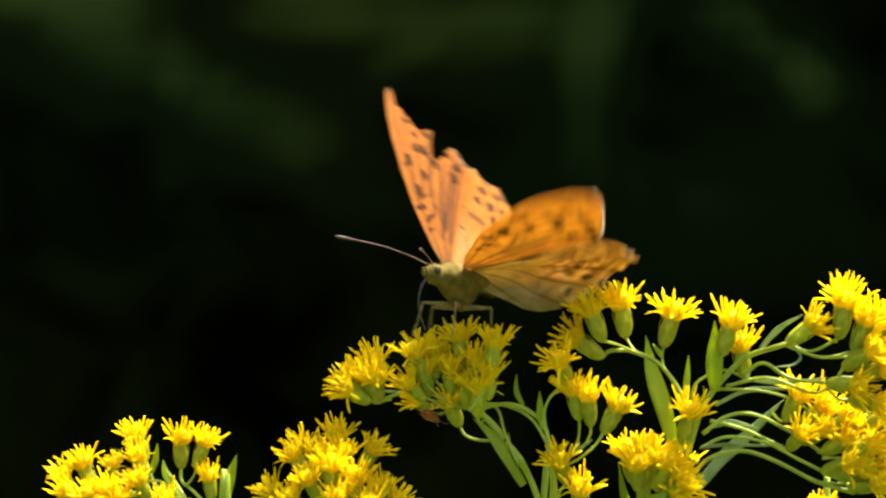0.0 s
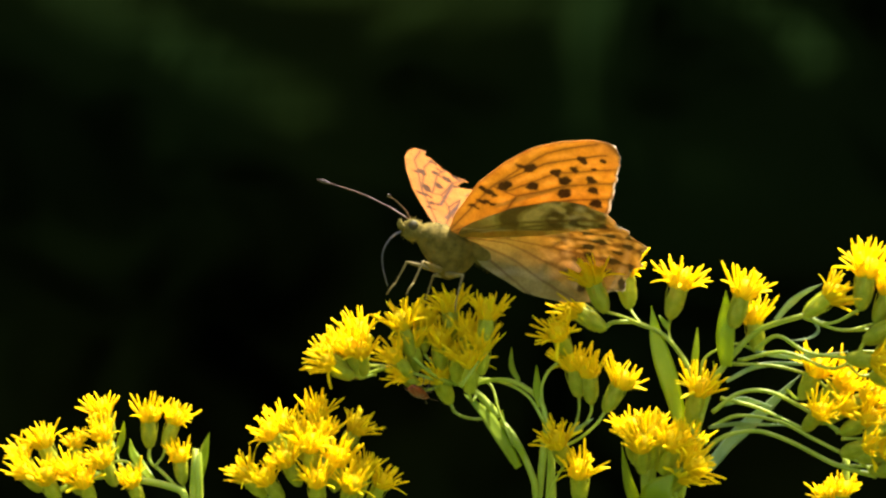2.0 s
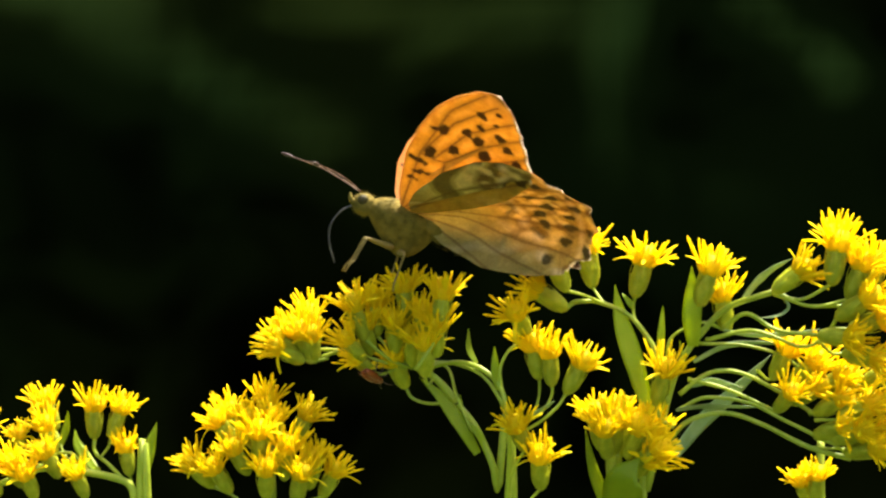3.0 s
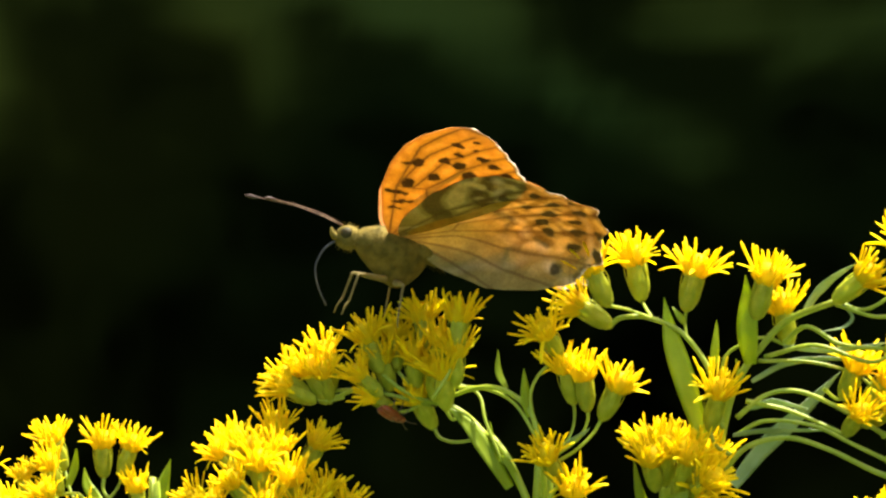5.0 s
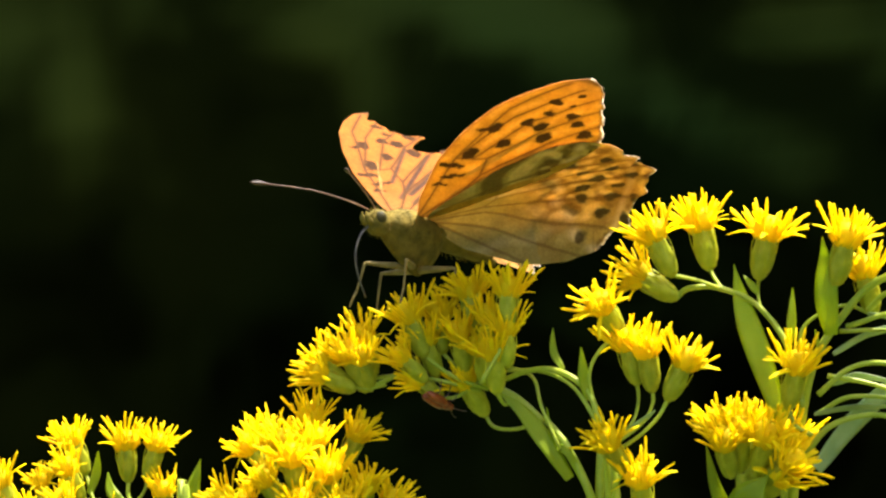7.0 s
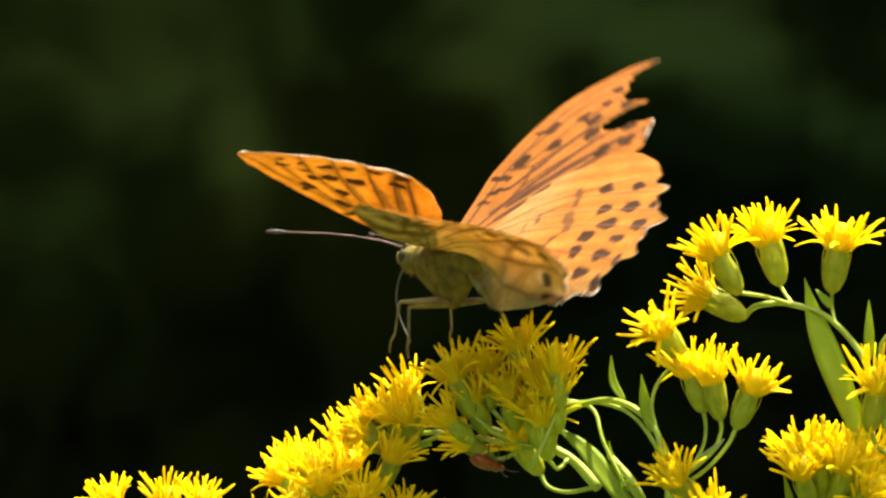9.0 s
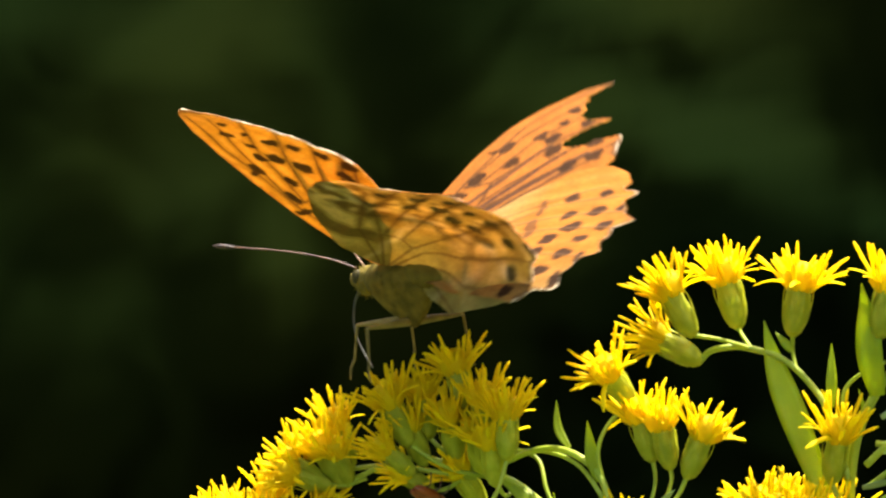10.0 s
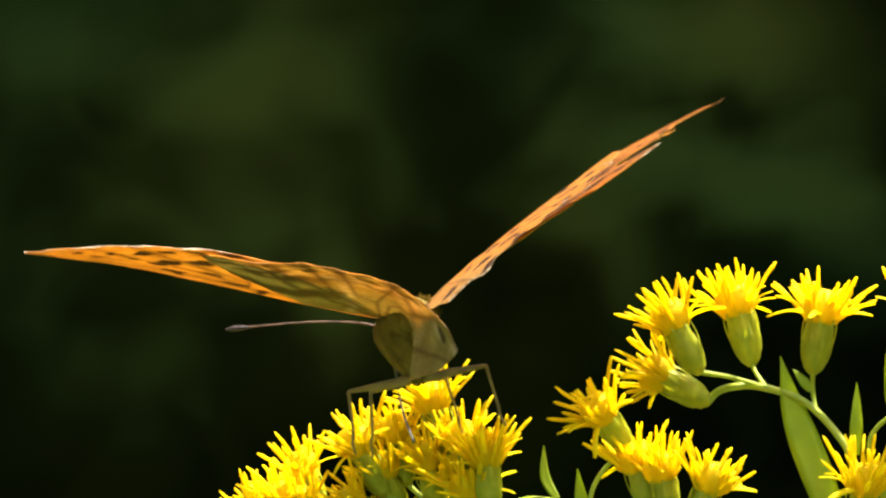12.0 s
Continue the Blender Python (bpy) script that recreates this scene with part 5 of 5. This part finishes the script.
# Seconds; thorax place in mm; yaw, pitch, roll; then lift, sweep and twist of the left and right forewings and of the left and right hindwings;
# then how far the left and the right antenna are bent down and to the left (degrees).
FLIGHT = (
    (0, -3.5, -5.2, 849.4, 230.3, -8.4, -0.2, 19.9, 103.9, -11.8, 64.2, 90.5, -0, 18.8, 37.9, 4.7, 63.8, 41.4, 1, 0, 0, 3, 0),
    (0.1, 3, -4.5, 846.9, 216.3, -13.2, 0.3, 65.8, 91.1, -8.8, 63.3, 84, 0.1, 62.7, 32.8, 0.8, 63.3, 38.3, 0.4, 0, 0, 5, 2),
    (0.2, 4, -3.9, 846.9, 220, -22.2, 0.2, 37.2, 89.7, -16.2, 49.8, 93, -2.8, 37, 34, 0.7, 49.9, 46.4, 0.3, 0, 0, 6, 4),
    (0.5, 2.2, -0.5, 847.1, 223.3, -27.5, 1, 39.1, 84.3, -13.9, 44.2, 87, 0.4, 40.3, 21.7, -3.4, 44.1, 40.3, 0, 0, 0, 11, 11),
    (1, -1.3, -0.9, 850.1, 186.6, -20.5, 3.1, 54.7, 63.4, -16.8, 22.1, 107.5, -9.8, 47.1, 18.6, 10.1, 22.2, 61.2, 0, 0, 0, 11, 6),
    (1.5, -0.1, -2.4, 851.1, 180.5, -18.1, 0, 51.4, 56.9, -12.8, 17.1, 102.7, 2.9, 46.7, 11.3, 9.6, 17.1, 55.1, 0, -17, 36, 4, 10),
    (2, -3.7, -2.7, 849.7, 200.9, -20.5, 0.9, 31.4, 74.6, -10, 29.2, 84.3, -3, 28.1, 32, 5.5, 29.2, 37.9, 0, 2, 23, 6, -7),
    (2.5, -0.7, -8.1, 851.2, 177.7, -20.1, 0.2, 36.9, 66.7, -12.9, 22.9, 85.1, 2.9, 35.1, 20.8, 4.7, 23, 38.8, 0, 1, 15, 7, -17),
    (3, -3.3, -6.6, 850, 185.4, -22.9, -1.1, 34.6, 82, -13.3, 35.2, 78.3, 10.2, 35.7, 37.1, 8.3, 35.4, 32.7, 0, -2, 25, 9, -7),
    (3.2, -3.5, -6.6, 848.5, 182.5, -23.7, -1.1, 38.1, 90, -15.4, 35.3, 78.4, 9.6, 37, 38.3, 7.7, 35.3, 32.6, 0, -2, 23, 9, -7),
    (4.8, -8.8, -2.6, 845.8, 196.4, -13.5, -1.9, 27.4, 87.1, -2.3, 29, 71, 2.8, 30.2, 40, 4, 29, 24.9, 0, -2, 11, 9, -7),
    (5, -9.6, -2.8, 847.4, 196.3, -14.8, -1.9, 26.7, 85.5, -3.6, 29, 71.1, 3, 31.2, 38.4, 4.6, 29, 25, 0, -2, 9, 9, -7),
    (5.5, -13, 1.4, 845.2, 219.5, -1.6, -1.8, 23.3, 96.4, -11.7, 41.5, 55.5, 18.9, 28.9, 34.9, 1.8, 41.4, 25, 0, -11, -19, 9, -7),
    (6, -15.2, 4.1, 843.4, 221.6, 3.7, 0.7, 22.1, 95.7, -6.5, 36.3, 57.6, 16.9, 25.5, 34.2, 2, 36.2, 25, 0, -13, -24, 9, -7),
    (6.5, -12.8, 3.5, 845.8, 231.2, -4, 0.4, 20.9, 94.7, -6.9, 44.5, 64, 13.2, 21.8, 38.1, -3.5, 44.4, 25, 0, -13, -24, 0, 19),
    (7, -14.3, 4.2, 845.8, 236.1, -13, -0.3, 24.5, 100.2, -7.5, 40.9, 62.7, 19.1, 26.2, 48, 2.9, 40.8, 25, 0, -4, -2, 12, 14),
    (7.2, -17.7, 4.9, 844.5, 231.7, -9.5, -0.4, 27.2, 99.6, -11, 47.1, 68.1, 20.8, 28.9, 40.2, 0.2, 47, 25, 0, -5, 0, 12, 14),
    (8.8, -13, -4.6, 846, 135.6, -10.1, 1, 28.9, 68.1, 5.8, 43.3, 99.9, -10.9, 26.6, 18, 8.7, 40.3, 21.9, -2.7, -6, 15, 12, 14),
    (8.9, -15, -4.6, 843.8, 130.7, -16.9, 0.5, 31.1, 64.6, 5.3, 51.4, 97.8, -2.4, 31, 17.7, 2, 48.4, 29.9, -2.6, -6, 16, 12, 14),
    (9, -14.2, -6, 845.3, 137.8, -7.8, 0.4, 24.2, 73.8, 8, 37.7, 84.9, -4.4, 23.5, 24.1, 4, 34.7, 13.8, -2.7, -7, 17, 12, 14),
    (9.1, -12.5, -5.9, 847.7, 145, -9, -0.1, 25, 77, 2.9, 18.7, 98.1, -2.2, 24.8, 22.1, 1.9, 19.2, 49.3, -0, -3, 16, 10, 12),
    (9.2, -12.9, -5.1, 846.8, 138.3, -7.1, -0.9, 25.5, 70.5, 0.2, 23.4, 109.8, -3.1, 23.6, 16.3, 6.4, 22.4, 39.8, 2.6, 0, 16, 8, 11),
    (9.3, -12.5, -5, 847.1, 141.2, -7.9, -1.5, 25.4, 66.9, -2.5, 23.7, 108.1, -2.4, 25.2, 23.1, 6.6, 22.2, 38.1, 3.9, 3, 15, 5, 9),
    (9.4, -12.8, -4.6, 847.4, 131.2, -14.6, -2.1, 19.7, 56, -5.3, 30.7, 99.4, -1.2, 16.8, 2.5, 3, 31.2, 29.4, 4.6, 6, 14, 3, 7),
    (9.5, -10.8, -5.3, 844.8, 141.5, -23.1, -4, 16, 68.9, -11.3, 52.2, 79.8, 0.5, 10, 19.7, -1.3, 63, 29.4, 10.4, 9, 13, 1, 6),
    (9.6, -16.3, -4.2, 842.3, 121.8, -31.5, -2.1, 64, 77.1, -6.2, 57.4, 124.6, -2.3, 63.3, 23.3, 0.7, 58.4, 54.6, 3.6, 4, 13, 1, 6),
    (9.7, -11.6, -5.6, 847.4, 137.3, -16, -2.9, 22.5, 77.1, -4.3, 45.5, 82.9, -8.7, 22.5, 23.6, 2.1, 46.5, 21.1, -3.3, -1, 13, 1, 6),
    (9.8, -10.8, -4.2, 848.7, 129.5, -20.5, -2.9, 27.5, 75.3, -2.3, 29.7, 87.2, -3.9, 27.5, 22.9, 3.5, 30.7, 27.5, -4, -5, 13, 1, 6),
    (9.9, -12.9, -4.1, 849.6, 129.2, -16.5, -2.8, 36.6, 72.9, -0.4, 36.2, 89.8, -5.2, 36.5, 21.8, 4.8, 37.2, 25.1, -1.9, -10, 13, 1, 6),
    (10, -11.6, -4.1, 848.1, 139.1, -4.8, -3.8, 35.8, 76.3, 2.2, 30.5, 89.5, -9.7, 41.1, 24.1, 12.4, 27.5, 13.5, -0.2, -15, 13, 1, 6),
    (10.1, -9.3, -6.2, 848.7, 144.5, -4.9, -2.6, 27.7, 86.4, 0.4, 22.8, 88.1, -5, 26.2, 30, 7.2, 22.9, 40, 0.1, -15, 18, 1, 6),
    (10.2, -10.9, -6.9, 848, 134.5, -4.3, -2.5, 23.8, 79.4, -0.6, 16.7, 102.8, -4.3, 28.3, 19.4, 0.4, 16.9, 53.2, 0.2, -14, 23, 1, 6),
    (10.5, -7.1, -11, 843.8, 118.6, 6.7, -2.6, 32.8, 77.1, -5.2, 39, 85.2, -2.7, 35, 17.4, 6.7, 37.9, 19.9, 1.5, -13, 39, 1, 6),
    (11, -5.5, -11.2, 844.5, 115.9, 2.7, -3.6, 28.4, 78.6, -2.3, 36.7, 86.9, -3.3, 32.7, 16.6, 4.1, 36.8, 20, -1.1, -13, 52, 1, 6),
    (11.5, -5.6, -10, 844, 120.3, 2.8, -0.9, 17.6, 76, -1.6, 29.9, 83.7, -4.2, 21, 20.5, 4.5, 30.7, 19.8, -2.2, -16, 32, 1, 6),
    (11.7, -5.8, -14.4, 843.6, 115.5, 0.4, -2.2, 25, 72.6, -1.1, 35.4, 73.8, -3, 25, 19.4, 1.5, 35.3, 27.2, -0.7, -14, 30, 1, 6),
    (12, -2.8, -21.4, 843.4, 112.9, 3.1, -5.5, 20, 69.5, -1.3, 25.9, 88.5, -6.6, 20, 17, -5, 27.4, 23.6, -0.1, -12, 28, 1, 6),
)


# Seconds; shift in mm to the side and up; lean, tilt and turn in degrees of the flower cluster about its joint; how far its loose head is pressed down, in mm.
SWAY = ((0, -0.7, 1.2, -2.4, -1.0, 2.3, 0), (3.2, -0.7, 1.2, -2.4, -1.0, 2.3, 0), (4.8, -1.0, 0.0, -9.0, -3.3, -1.0, 0), (7.2, -1.0, 0.2, -10.0, -3.4, -1.0, 0),
        (8.8, -2.2, -3.4, -3.0, -0.6, -3.0, 2.0), (9.5, -2.8, -4.4, -0.5, 0.4, -4.5, 3.9), (10.0, -1.0, -0.2, -2.0, -3.6, 4.0, 6.0), (11.0, 0.6, 1.0, -1.0, -7.0, 2.0, 6.0), (12.0, 0.2, 0.5, 2.0, -5.2, -0.4, 6.0))


def wing_pose(side, fore, lift, sweep, twist):
    d, a = radians(lift), radians(sweep)
    ahead, out = Vector((1, 0, 0)), Vector((0, side * math.cos(d), math.sin(d)))
    x = -math.cos(a) * ahead + math.sin(a) * out
    y = (-math.sin(a) * ahead - math.cos(a) * out) * side
    turn = Matrix((x, y, x.cross(y))).transposed() @ Matrix.Rotation(radians(twist * side), 3, "X")
    m = turn.to_4x4()
    m.translation = mm(0.5 if fore else -1.5, side * 2.4, 1.5)
    if not fore:
        m.translation = m.translation - turn.col[2] * 0.0003
    return m


def motions():
    """The butterfly walks and fans its wings; the cluster that carries it, and the beetle under it, sway along."""
    sway = [(t, Matrix.Translation(SPRIG.location) @ pose(dx * 1e-3, 0, dz * 1e-3, lean, tilt, turn)) for t, dx, dz, lean, tilt, turn, _ in SWAY]
    walk(SPRIG, sway)
    seat = LOOSE_HEAD.matrix_basis.copy()
    grown = seat.to_scale()
    walk(LOOSE_HEAD, [(row[0], Matrix.Translation((-0.1e-3 * row[6], 0, -1e-3 * row[6])) @ seat) for row in SWAY])
    LOOSE_HEAD.scale = grown
    walk(SPRIG_LOW, [(t, Matrix.Translation(SPRIG_LOW.location) @ pose(dx * 1e-3, 0, dz * 1e-3)) for t, dx, dz in ((0, 0, 0), (3.2, 0, 0), (4.8, -0.6, 0.9), (7.2, -0.8, 1.2), (8.8, -2.4, 4.9), (12.0, -2.4, 4.9))])
    walk(BEETLE, [(t, m @ pose(*BEETLE_SEAT)) for t, m in sway])
    walk(FLY, [(r[0], pose(r[1] * 1e-3, r[2] * 1e-3, r[3] * 1e-3, r[6], r[5], r[4])) for r in FLIGHT])
    for side, fore, hind, bend in ((1, 7, 13, 19), (-1, 10, 16, 21)):
        walk(WINGS["F", side], [(r[0], wing_pose(side, True, *r[fore:fore + 3])) for r in FLIGHT])
        walk(WINGS["H", side], [(r[0], wing_pose(side, False, *r[hind:hind + 3])) for r in FLIGHT])
        root = Matrix.Translation(mm(8.2, side * 0.7, 1.1))
        walk(FEELERS[side], [(r[0], root @ pose(0, 0, 0, 0, r[bend], r[bend + 1])) for r in FLIGHT])


motions()
